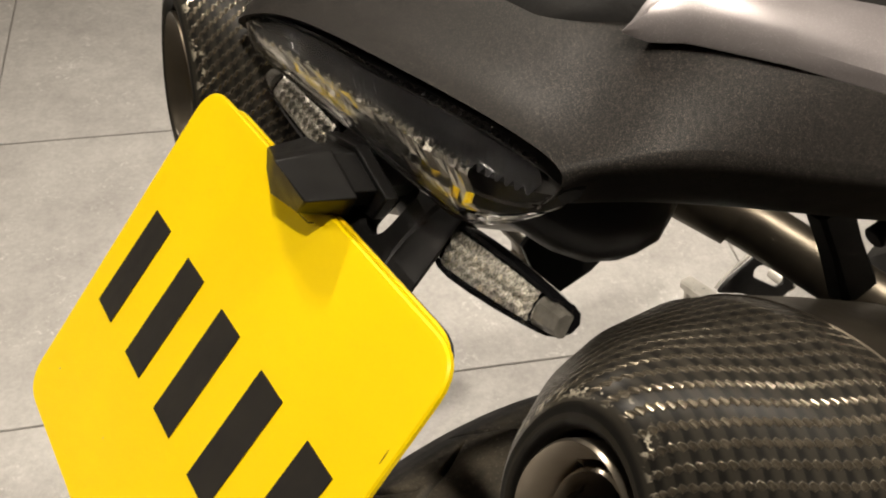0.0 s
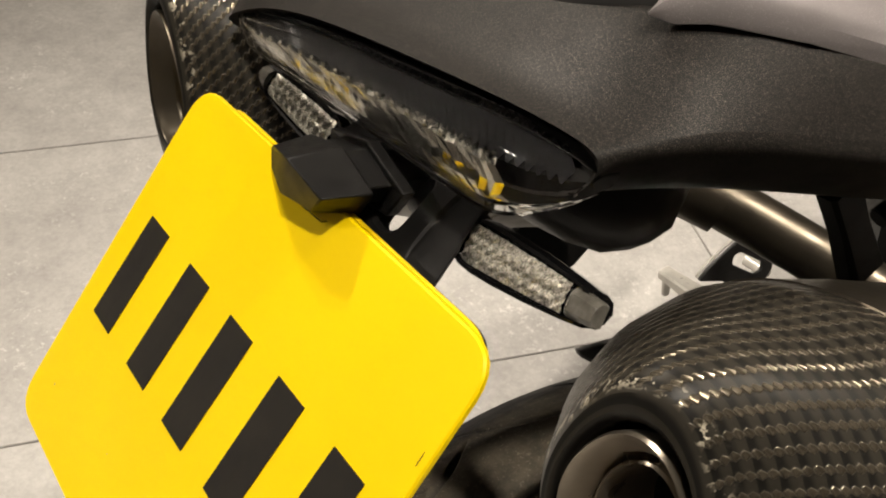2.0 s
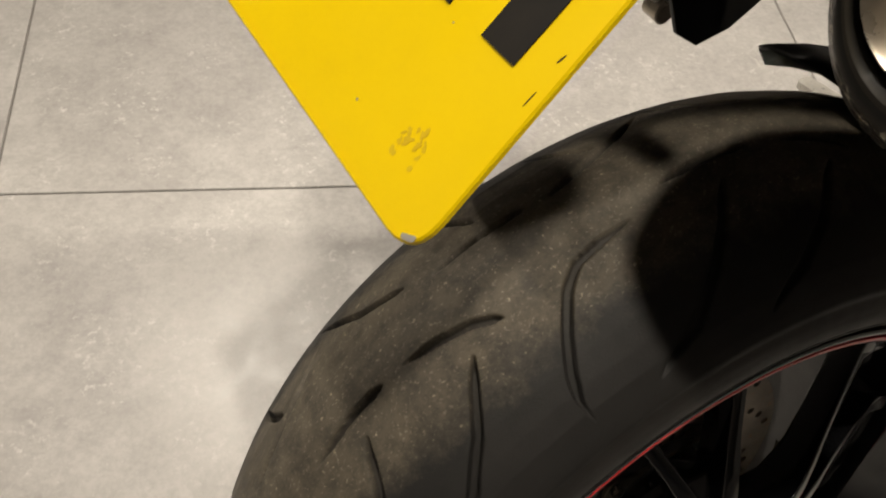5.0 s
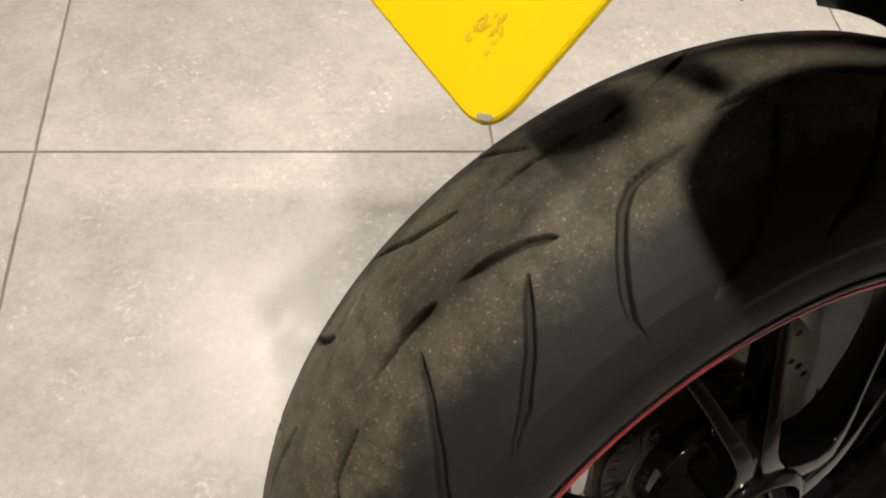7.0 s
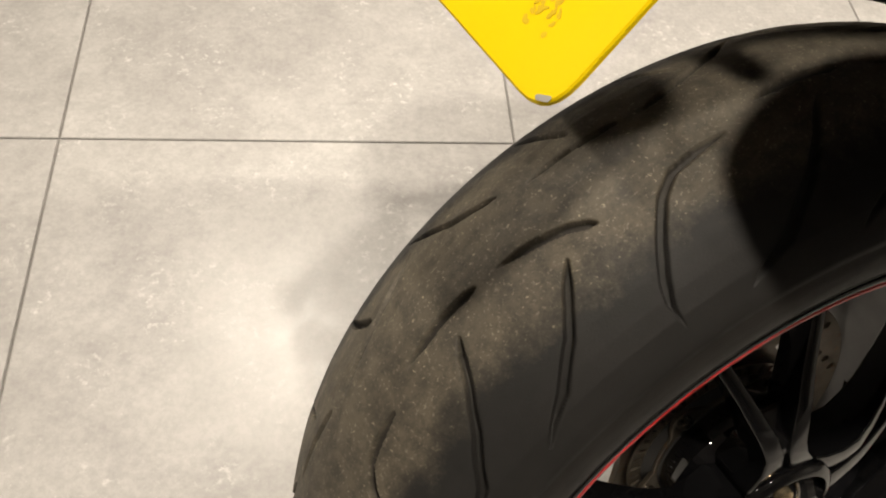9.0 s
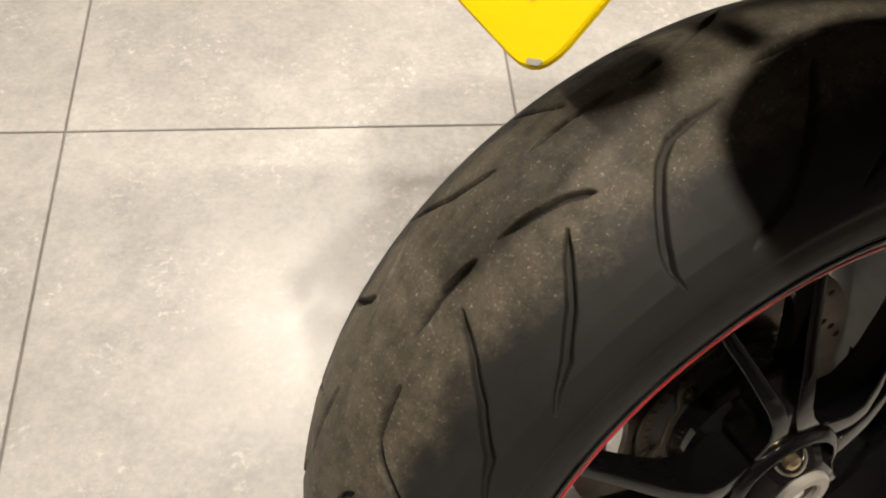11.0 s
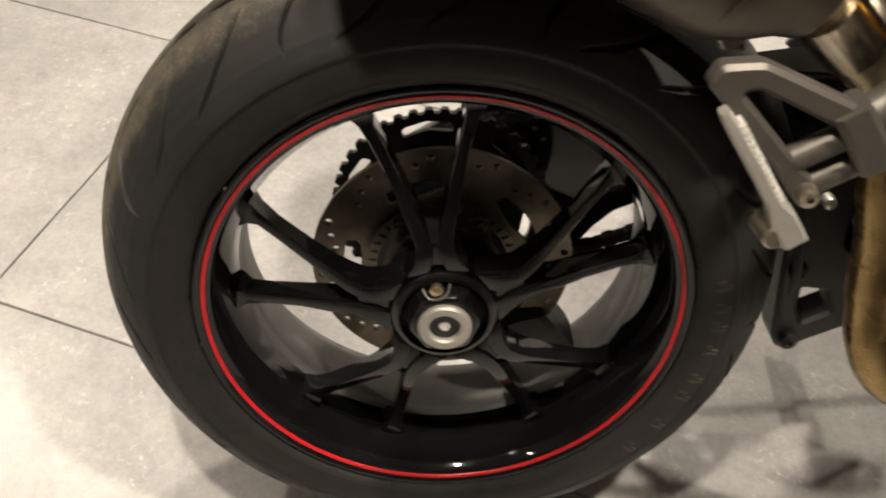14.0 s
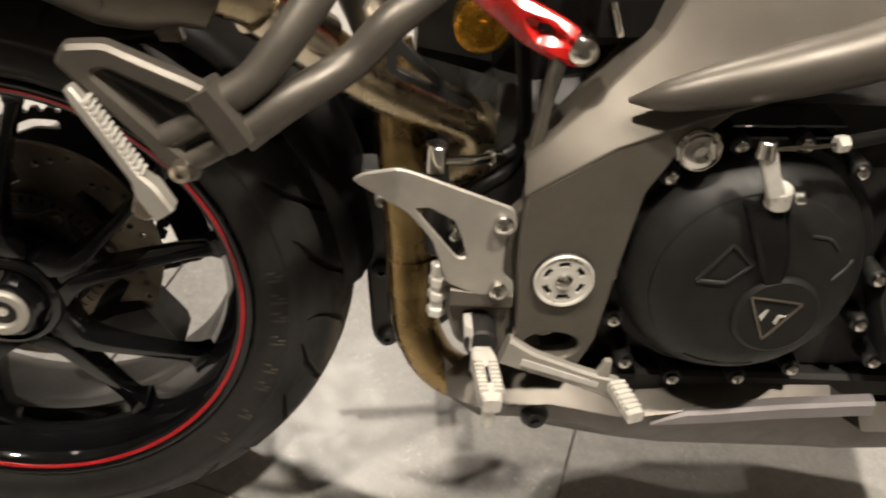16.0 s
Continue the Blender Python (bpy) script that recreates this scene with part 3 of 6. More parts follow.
PROFILE = [(0.3250, 0.0), (0.3247, 0.006), (0.3240, 0.012), (0.3215, 0.023), (0.3175, 0.035), (0.3125, 0.045), (0.3070, 0.055), (0.3000, 0.065), (0.2915, 0.075), (0.2830, 0.083), (0.2720, 0.0900),
           (0.2645, 0.0934), (0.2630, 0.0922), (0.2555, 0.0940), (0.2480, 0.0945), (0.2415, 0.0936), (0.2350, 0.0908), (0.2300, 0.0868), (0.2262, 0.0812)]
MID = 0.003


def build_tyre(wheel):
    half = []
    for (r0, y0), (r1, y1) in zip(PROFILE, PROFILE[1:]):
        n = max(2, round(math.hypot(r1 - r0, y1 - y0) / (0.0009 if r0 > 0.275 else 0.003)))
        half += [(r0 + (r1 - r0) * k / n, y0 + (y1 - y0) * k / n) for k in range(n)]
    half.append(PROFILE[-1])
    prof = [(r, MID - y) for r, y in half[::-1]] + [(r, MID + y) for r, y in half[1:]]
    segs, n = 2500, len(prof)
    pr, py = np.array([p[0] for p in prof]), np.array([p[1] for p in prof])
    ang = np.arange(segs) * 2 * math.pi / segs
    # distance to the nearest groove line, on the unrolled tread
    depth = np.zeros((segs, n))
    for shift in PERIODS:
        for line in GROOVES_R:
            pts = np.array([((a + shift) * math.pi / 180, y) for a, y in line])
            fine = []
            for k in range(len(pts) - 1):
                fine.append(pts[k] + (pts[k + 1] - pts[k]) * np.linspace(0, 1, 5)[:, None])
            fine = np.concatenate(fine)
            lo, hi = fine[:, 0].min() - 0.02, fine[:, 0].max() + 0.02
            cols = np.where((py > fine[:, 1].min() - 0.006) & (py < fine[:, 1].max() + 0.006))[0]
            rows = np.arange(int(math.floor(lo / (2 * math.pi) * segs)), int(math.ceil(hi / (2 * math.pi) * segs)) + 1)
            A = rows * 2 * math.pi / segs
            gx, gy = np.meshgrid(A * 0.31, py[cols], indexing="ij")
            best = np.full(gx.shape, 9.0)
            wide = np.zeros(gx.shape)
            for k in range(len(fine) - 1):
                ax, ay = fine[k, 0] * 0.31, fine[k, 1] * 1.25
                bx, by = fine[k + 1, 0] * 0.31, fine[k + 1, 1] * 1.25
                dx, dy = bx - ax, by - ay
                L2 = dx * dx + dy * dy
                if L2 < 1e-12:
                    continue
                t = np.clip(((gx - ax) * dx + (gy * 1.25 - ay) * dy) / L2, 0, 1)
                d = np.hypot(gx - ax - t * dx, gy * 1.25 - ay - t * dy)
                f = (k + t) / (len(fine) - 1)
                w = 0.0027 * np.minimum(1, np.minimum(f * 7 + 0.30, (1 - f) * 4 + 0.12))
                better = d < best
                best = np.where(better, d, best)
                wide = np.where(better, w, wide)
            cut = np.clip((wide + 0.0003 - best) / 0.0008, 0, 1) * 0.0060 * np.clip(wide / 0.0016, 0.2, 1)
            block_ = depth[np.ix_(rows % segs, cols)]
            depth[np.ix_(rows % segs, cols)] = np.maximum(block_, cut)
    # outward direction of the profile
    tr, ty = np.gradient(pr), np.gradient(py)
    nr, ny = ty / np.hypot(tr, ty), -tr / np.hypot(tr, ty)
    R = pr[None, :] - depth * nr[None, :]
    Y = py[None, :] - depth * ny[None, :]
    X, Z = -R * np.sin(ang)[:, None], R * np.cos(ang)[:, None]
    # the contact patch is pressed flat by the machine's weight
    tilt = radians(LEAN)
    low = -Y * math.sin(tilt) + Z * math.cos(tilt) + AXLE - 0.0004
    push = np.where(low < 0, -low, 0.0)
    Y, Z = Y - push * math.sin(tilt), Z + push * math.cos(tilt)
    verts = np.stack([X, Y, Z + AXLE], -1).reshape(-1, 3)
    i, j = np.meshgrid(np.arange(segs), np.arange(n - 1), indexing="ij")
    a, b = i * n + j, ((i + 1) % segs) * n + j
    faces = np.stack([a, a + 1, b + 1, b], -1).reshape(-1, 4)
    me = bpy.data.meshes.new("tyre")
    me.from_pydata(verts.tolist(), [], faces.tolist())
    uv = me.uv_layers.new(name="UVMap")
    s = np.concatenate([[0], np.cumsum(np.hypot(np.diff(pr), np.diff(py)))])
    s /= s[-1]
    loops = np.empty(len(me.loops), dtype=np.int32)
    me.loops.foreach_get("vertex_index", loops)
    uv.data.foreach_set("uv", np.stack([(loops // n) / segs, s[loops % n]], -1).astype(np.float32).ravel())
    uv2 = me.uv_layers.new(name="Cut")
    uv2.data.foreach_set("uv", np.stack([(depth / 0.0060).ravel()[loops], np.zeros(len(loops))], -1).astype(np.float32).ravel())
    me.materials.append(M["tyre"])
    me.shade_smooth()
    tyre = new("tyre", me)
    tyre.parent = wheel
    tagged(tyre, "worn dusty black sports tyre with curved tread grooves")
    # bead line and moulded characters on the sidewall, as plain bars
    part("bead_line", revolve([(0.2352, -0.0882), (0.2362, -0.0890), (0.2374, -0.0893), (0.2362, -0.0870)], 144), M["tyre"], wheel)
    for a in (9.5, 3.7, -1.2, -7.7, -16.0, -21.5, -31.1, -40.2):
        d = Vector((math.cos(radians(a)), 0, math.sin(radians(a))))
        t = Vector((-d.z, 0, d.x))
        for off, lo, hi in ((-0.0045, 0.2455, 0.2610), (0.0, 0.2530, 0.2610), (0.0045, 0.2455, 0.2560)):
            bm = block([(d * lo + t * off + Vector((0, -0.0901, 0)), t, (0, 1, 0), 0.0014, 0.0012, 0.0004), (d * 0.5 * (lo + hi) + t * off + Vector((0, -0.0909, 0)), t, (0, 1, 0), 0.0014, 0.0012, 0.0004), (d * hi + t * off + Vector((0, -0.0893, 0)), t, (0, 1, 0), 0.0014, 0.0012, 0.0004)])
            part("sidewall_mark", bm, M["rubber_text"], wheel, "moulded mark on the tyre's sidewall")


def build_brake(wheel):
    holes, slots = [], []
    for k in range(12):
        a = 2 * math.pi * k / 12 + 0.12
        for r, da in ((0.1195, 0.0), (0.1125, 0.13), (0.1055, 0.25)):
            holes.append(circle(r * math.cos(a + da), r * math.sin(a + da), 0.0036, n=10))
    for k in range(5):
        a = 2 * math.pi * k / 5 + radians(37)
        arc = [(0.0965 * math.cos(a + t), 0.0965 * math.sin(a + t)) for t in np.linspace(-0.29, 0.29, 9)]
        arc += [((0.0965 - 0.0185 * math.cos(0.9 * t / 0.33)) * math.cos(a + t), (0.0965 - 0.0185 * math.cos(0.9 * t / 0.33)) * math.sin(a + t)) for t in np.linspace(0.33, -0.33, 11)]
        slots.append(arc)
    bm = plate(circle(0, 0, 0.1275, n=120), [circle(0, 0, 0.060, n=60)] + holes + slots, 0.006, (0, 0.0030, 0), bevel=0)
    disc = part("brake_disc", bm, M["disc_steel"], wheel, "worn drilled steel brake disc", 25)
    teeth = []
    for k in range(44):
        a = 2 * math.pi * k / 44
        c, s = math.cos(a), math.sin(a)
        teeth.append([(x * c - y * s, x * s + y * c) for x, y in ((0.0655, -0.0018), (0.0735, -0.0018), (0.0735, 0.0018), (0.0655, 0.0018))])
    part("speed_ring", plate(circle(0, 0, 0.0755, n=88), [circle(0, 0, 0.062, n=60)] + teeth, 0.002, (0, -0.0095, 0), bevel=0), M["disc_steel"], wheel, "slotted wheel speed sensor ring", 25)
    carrier = revolve([(0.040, -0.030), (0.064, -0.012), (0.069, -0.004), (0.069, 0.006), (0.040, 0.012)], 72)
    part("disc_carrier", carrier, M["black_matt"], wheel)
    # five-armed steel flange that bolts the disc on
    flange = []
    for k in range(96):
        a = 2 * math.pi * k / 96
        r = 0.0580 + 0.0150 * max(0.0, math.cos(5 * (a - radians(58)))) ** 1.5
        flange.append((r * math.cos(a), r * math.sin(a)))
    part("disc_flange", plate(flange, [circle(0, 0, 0.046, n=60)], 0.004, (0, -0.0150, 0), bevel=0.0006), M["disc_steel"], wheel, "five-armed steel disc flange", 30)
    m = bolt_mesh("carrier_bolt", 0.0060, 0.006, M["steel"])
    for k in range(5):
        a = radians(58 + 72 * k)
        place("carrier_bolt", m, Matrix.Translation((0.0650 * math.cos(a), -0.0205, 0.0650 * math.sin(a))), wheel)
    # sprocket and chain on the far side
    pts = []
    for k in range(43):
        for da, r in ((0.0, 0.1105), (0.30, 0.1105), (0.46, 0.1155), (0.84, 0.1155)):
            a = 2 * math.pi * (k + da) / 43
            pts.append((r * math.cos(a), r * math.sin(a)))
    part("sprocket", plate(pts, [rounded([(r * math.cos(2 * math.pi * k / 6 + 1.74 + t), r * math.sin(2 * math.pi * k / 6 + 1.74 + t)) for r, t in ((0.0905, -0.30), (0.1015, -0.26), (0.1035, 0.0), (0.1015, 0.26), (0.0905, 0.30), (0.0925, 0.0))], 0.005, 3) for k in range(6)], 0.007, (0, 0.108, 0), bevel=0), M["black_matt"], wheel, "black chain sprocket", 25)


wheel = build_wheel()
build_tyre(wheel)
build_brake(wheel)

# ---- number plate and its lamp ----
PN = Vector((-0.7210, -0.0383, 0.6919))         # the plate faces back and up, slightly askew
PX = Vector((-0.0004, -0.9984, -0.0557))
PY = Vector((0.6929, -0.0405, 0.7199))
PO = Vector((-0.1683, 0.0074, 0.4853))


def build_plate():
    a, b = 0.1139, 0.0930

    def sheet(l, r, d, u, k):
        return rounded([(-a + l, -b + d), (a - r, -b + d), (a - r, b - u), (-a + l, b - u)], k, 6)
    face = part("number_plate", plate(sheet(0, 0, 0, 0, 0.017), [], 0.0034, PO - PN * 0.0034, PX, PY, 0.0008), M["yellow"], None, "bright yellow acrylic show plate with dark characters")
    part("plate_carrier", plate(sheet(0.018, 0.006, 0.008, -0.0010, 0.017), [], 0.0022, PO - PN * 0.0060, PX, PY, 0.0008), M["yellow_edge"], face, "second yellow acrylic layer behind")
    part("plate_back", plate(sheet(0.014, 0.007, 0.014, -0.0005, 0.016), [], 0.002, PO - PN * 0.0085, PX, PY, 0.0008), M["black_plastic"], face, "black plastic backing panel")
    for left in (-0.1022, -0.0580, -0.0165, 0.0262, 0.0685):
        c = left + 0.0175
        part("character_bar", plate([(c - 0.0112, -0.0265), (c + 0.0090, -0.0265), (c + 0.0112, 0.0290), (c - 0.0090, 0.0290)], [], 0.0005, PO + PN * 0.0001, PX, PY, 0), M["ink"], face, "plain black printed bar", 0)
    rnd = random.Random(3)
    for k in range(26):
        u, v = 0.0795 + rnd.gauss(0, 0.0042), -0.0672 + rnd.gauss(0, 0.0034)
        w, h, turn = rnd.uniform(0.0005, 0.0014), rnd.uniform(0.0003, 0.0008), rnd.uniform(0, 3.1)
        dab = [(u + x * math.cos(turn) - y * math.sin(turn), v + x * math.sin(turn) + y * math.cos(turn)) for x, y in circle(0, 0, w * 1.4, h * 1.4, 9)]
        part("smudge", plate(dab, [], 0.00012, PO + PN * (0.00002 + 0.000004 * k), PX, PY, 0), M["smudge"], face, "faint brown thumb smudge", 0)
    for u, v, w, h, turn in ((0.1085, -0.0150, 0.0020, 0.0004, 1.3), (0.1090, -0.0300, 0.0030, 0.00025, 1.5), (0.110, 0.050, 0.0030, 0.0002, 1.6)):
        mark = [(u + x * math.cos(turn) - y * math.sin(turn), v + x * math.sin(turn) + y * math.cos(turn)) for x, y in circle(0, 0, w, h, 10)]
        part("scuff", plate(mark, [], 0.00015, PO + PN * 0.00003, PX, PY, 0), M["ink"], face, "dark scuff along the plate's edge", 0)
    for u, v, r in ((0.045, -0.0732, 0.0007), (-0.093, -0.068, 0.0006), (0.060, -0.030, 0.0004), (-0.030, -0.060, 0.0004)):
        part("speck", plate(circle(u, v, r, r * 0.8, 9), [], 0.0002, PO + PN * 0.00003, PX, PY, 0), M["cast_alloy"], face, "pale speck", 0)
    part("scuffed_corner", plate(rounded([(a - 0.0085, -b + 0.0025), (a - 0.0030, -b + 0.0050), (a - 0.0035, -b + 0.0075), (a - 0.0100, -b + 0.0040)], 0.001, 2), [], 0.0003, PO + PN * 0.0001, PX, PY, 0), M["cast_alloy"], face, "grey scuff at the corner", 0)


build_plate()

# ---- silencers ----
def silencer_rings(side, stations, n=64):
    """Rings of a rounded three-cornered section along the silencer's axis."""
    rings, lens = [], []
    A, B = Vector((-0.0920, -0.1600, 0.5040)), Vector((0.1500, -0.1700, 0.3850))
    if side < 0:
        A, B = Vector((-0.1010, -0.1750, 0.5370)), Vector((0.1450, -0.1760, 0.4120))
    t = (B - A).normalized()
    out = Vector((0, -1, 0))
    out = (out - t * out.dot(t)).normalized()
    up = t.cross(out)
    if up.z < 0:
        up = -up
    for s, r, squash, drop, *shift in stations:
        c = A + (B - A) * s + up * drop + out * sum(shift)
        ring = []
        end = max(0.0, 1 - max(0.0, s) / 0.30)             # how much of the outlet's own shape is left here
        for k in range(n):
            a = 2 * math.pi * k / n
            rr = r * (1 + (1 - end) * 0.055 * math.cos(3 * (a - radians(40))) + end * 0.045 * math.cos(3 * (a + 0.70)))
            low = math.sin(a)
            if low < 0:         # the underside is flatter along the middle
                low *= 1 - float(np.interp(s, [0.01, 0.045, 0.08, 0.16, 0.24, 0.315, 0.345, 0.44, 0.60, 0.75, 0.95, 1.10], [0.0, 0.04, 0.075, 0.13, 0.165, 0.185, 0.19, 0.19, 0.17, 0.14, 0.07, 0.0]))
            p = c + out * (rr * math.cos(a) * squash) + up * (rr * low)
            p -= t * (rr * math.sin(a) * 0.31 * max(0.0, 1 - s / 0.45) - (rr * math.cos(a) * 0.19 * end if side > 0 else 0.0))      # slash-cut end
            ring.append(Vector((p.x, p.y * side, p.z)))
        rings.append(ring)
        lens.append((s * (B - A).length, r))
    return rings, lens


def uv_sleeve(bm, rows, n, lens):
    """Unwrap a lofted sleeve in metres: round it and along it."""
    layer = bm.loops.layers.uv.new("UVMap")
    where = {}
    for i, row in enumerate(rows):
        for k, v in enumerate(row):
            where[v] = (i, k)
    start = round(n * 0.72)             # the seam lies underneath
    round_it = []
    for row in rows:
        run = [0.0]
        for k in range(n):
            run.append(run[-1] + (row[(start + k + 1) % n].co - row[(start + k) % n].co).length)
        mid = run[n // 2]
        round_it.append([u - mid for u in run])
    for f in bm.faces:
        ks = [(where[l.vert][1] - start) % n for l in f.loops]
        wrap = max(ks) - min(ks) > n / 2
        for l in f.loops:
            i, k = where[l.vert]
            k = (k - start) % n
            k = k + n if wrap and k < n / 2 else k
            l[layer].uv = (round_it[i][k], lens[i])


def build_silencer(side):
    right = side > 0
    n = 64
    st = [(0.012, 0.0385, 0.615, -0.0018, -0.0007), (-0.012, 0.0395, 0.61, -0.0018, -0.0007), (-0.022, 0.0430, 0.585, -0.0017, -0.0006), (-0.019, 0.0490, 0.555, -0.0015, -0.0006), (-0.010, 0.0520, 0.565, -0.0013, -0.0008), (0.010, 0.0564, 0.60, -0.001, -0.0013), (0.045, 0.0604, 0.695, 0.0002, -0.0010), (0.08, 0.0640, 0.79, 0.0014, -0.0007), (0.16, 0.0692, 0.925, 0.0026, -0.0004), (0.24, 0.0745, 0.935, 0.0052), (0.315, 0.0756, 0.965, 0.0044)]
    rings, lens = silencer_rings(side, st)
    bm = bmesh.new()
    rows = [[bm.verts.new(p) for p in r] for r in rings]
    for a, b in zip(rows, rows[1:]):
        ring_face(bm, a, b)
    dist, prev = [0.0], rings[0]
    for r in rings[1:]:
        dist.append(dist[-1] + sum((p - q).length for p, q in zip(r, prev)) / n)
        prev = r
    uv_sleeve(bm, rows, n, dist)
    under = bmesh.new()
    cut = [k for k in range(n) if math.sin(2 * math.pi * (k + 0.5) / n) < -0.30]
    span = sorted(cut)
    keep = [[under.verts.new(rows[i][k % n].co) for k in span + [span[-1] + 1]] for i in range(5, len(rows))]
    for a, b in zip(keep, keep[1:]):
        for i in range(len(a) - 1):
            under.faces.new((a[i], a[i + 1], b[i + 1], b[i]))
    lower = set()
    for i in range(5, len(rows) - 1):
        for k in cut:
            lower.add(frozenset((rows[i][k], rows[i][(k + 1) % n], rows[i + 1][(k + 1) % n], rows[i + 1][k])))
    bmesh.ops.delete(bm, geom=[f for f in bm.faces if frozenset(f.verts) in lower], context="FACES_ONLY")
    body = part("silencer", bm, M["carbon"], None, "carbon fibre silencer sleeve with worn rear edge", 40)
    mod = body.modifiers.new("wall", "SOLIDIFY")
    mod.thickness, mod.offset = 0.002, -1
    lower_ob = part("lower_shell", under, M["dark_shell"], body, "heat-darkened steel underside of the silencer", 40)
    mod = lower_ob.modifiers.new("wall", "SOLIDIFY")
    mod.thickness, mod.offset = 0.003, -1
    # steel front shell
    st = [(0.306, 0.0750, 0.966, 0.0043), (0.309, 0.0763, 0.966, 0.0043), (0.330, 0.0763, 0.966, 0.004), (0.345, 0.0763, 0.967, 0.004), (0.44, 0.0770, 0.97, 0.0035), (0.60, 0.0775, 0.97, 0.002), (0.75, 0.0755, 0.96, 0.0), (0.95, 0.0690, 0.94, -0.003), (1.10, 0.0600, 0.92, -0.006), (1.20, 0.0480, 0.92, -0.009), (1.28, 0.0330, 0.96, -0.010), (1.34, 0.0270, 1.0, -0.010)]
    part("front_shell", loft(silencer_rings(side, st)[0]), M["dark_shell"], body, "stainless steel silencer shell", 30)
    for at_s, r in ((0.78, 0.0758), (1.10, 0.0610)):
        part("weld_bead", loft(silencer_rings(side, [(at_s - 0.008, r - 0.0022, 0.968, 0.002 - 0.006 * max(0.0, at_s - 0.6)), (at_s - 0.003, r + 0.0002, 0.968, 0.002 - 0.006 * max(0.0, at_s - 0.6)), (at_s + 0.003, r + 0.0002, 0.968, 0.002 - 0.006 * max(0.0, at_s - 0.6)), (at_s + 0.008, r - 0.0022, 0.968, 0.002 - 0.006 * max(0.0, at_s - 0.6))])[0]), M["dark_shell"], body)
    # end cap with its flared outlet; the far one's shade is in its colour
    st = [(0.030, 0.0360, 0.626, -0.0018, -0.0007), (0.000, 0.0360, 0.626, -0.0018, -0.0007), (-0.016, 0.0362, 0.626, -0.0018, -0.0007), (-0.0205, 0.0352, 0.626, -0.0018, -0.0007), (-0.016, 0.0338, 0.626, -0.0018, -0.0007), (-0.010, 0.0330, 0.626, -0.0018, -0.0007), (-0.004, 0.0310, 0.63, -0.0018, -0.0009), (0.026, 0.0262, 0.66, -0.0022, -0.0020), (0.030, 0.0250, 0.66, -0.0022, -0.0022), (0.018, 0.0242, 0.66, -0.0022, -0.0022), (0.015, 0.0232, 0.66, -0.0022, -0.0022), (0.019, 0.0222, 0.66, -0.0022, -0.0024), (0.052, 0.0208, 0.68, -0.0024, -0.0036), (0.074, 0.0190, 0.70, -0.0024, -0.0050), (0.12, 0.0180, 0.72, -0.002, -0.0050)]
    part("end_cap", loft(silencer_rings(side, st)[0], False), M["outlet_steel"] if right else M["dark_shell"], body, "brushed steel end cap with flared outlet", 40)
    st = [(0.086, 0.0192, 0.72, -0.002, -0.005), (0.30, 0.0190, 0.80, -0.002, -0.004), (0.302, 0.001, 0.80, -0.002, -0.004)]
    part("outlet_bore", loft(silencer_rings(side, st)[0], False), M["soot"], body, "sooty dark outlet bore", 40)
    # clamp and link pipe; the far side's darker colour stands in for shade
    s = side
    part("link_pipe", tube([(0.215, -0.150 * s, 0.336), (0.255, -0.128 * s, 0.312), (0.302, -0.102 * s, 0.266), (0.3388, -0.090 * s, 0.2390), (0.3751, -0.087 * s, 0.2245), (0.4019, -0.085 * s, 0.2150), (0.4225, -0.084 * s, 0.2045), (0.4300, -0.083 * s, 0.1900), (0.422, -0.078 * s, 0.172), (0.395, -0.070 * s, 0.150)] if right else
                           [(0.225, 0.176, 0.368), (0.252, 0.142, 0.349), (0.276, 0.100, 0.3305), (0.301, 0.050, 0.3075), (0.3205, 0.0, 0.288), (0.335, -0.030, 0.268), (0.345, -0.045, 0.235)], 0.0215, 28, 8), M["pipe_steel"] if right else M["dark_shell"], body, "heat-stained exhaust link pipe, shaded by colour on the far side")
    part("clamp", tube([(0.247, -0.133 * s, 0.317), (0.290, -0.1085 * s, 0.2785)] if right else [(0.240, 0.158, 0.3575), (0.272, 0.107, 0.3335)], [0.0255, 0.0255], 32), M["clamp_steel"] if right else M["dark_shell"], body, "polished clamp band" if right else "clamp band coloured dark for far-side shade")
    if right:
        strap = part("silencer_strap", block([((0.103, -0.086, 0.512), (1, 0, 0.3), (0, 1, 0), 0.010, 0.006, 0.002), ((0.112, -0.090, 0.488), (1, 0, 0.2), (0, 1, 0), 0.0095, 0.006, 0.002), ((0.126, -0.092, 0.458), (1, 0, 0.3), (0, 1, 0), 0.0115, 0.007, 0.003)]), M["black_plastic"], body, "black strap holding the silencer")
        part("strap_bolt", cyl((0.140, -0.088, 0.478), (0.150, -0.089, 0.482), 0.0060, 0.0055, 12, None, 0.001), M["black_plastic"], strap)
        part("mount_lug", block([((0.172, -0.150 * s, 0.328), (0, 1, 0), (1, 0, 0), 0.010, 0.012, 0.003), ((0.186, -0.150 * s, 0.292), (0, 1, 0), (1, 0, 0), 0.007, 0.009, 0.003)]), M["steel"], body)


build_silencer(1)
build_silencer(-1)

# ---- tail ----
def sweep(y):
    return 0.013 * max(0.0, (abs(y - 0.013) - 0.082) / 0.040) ** 2


def droop(y):
    return 0.011 * (max(0.0, y) / 0.09) ** 2


def mouth(y, z):
    """Where the tail ends: its upper edge runs forward to the corners."""
    low = -0.0765 + sweep(y)
    high = -0.0770 - (0.043 * y if y > 0 else 0.128 * y)
    w = min(1.0, max(0.0, (z - 0.585) / 0.018))
    return low + (high - low) * w


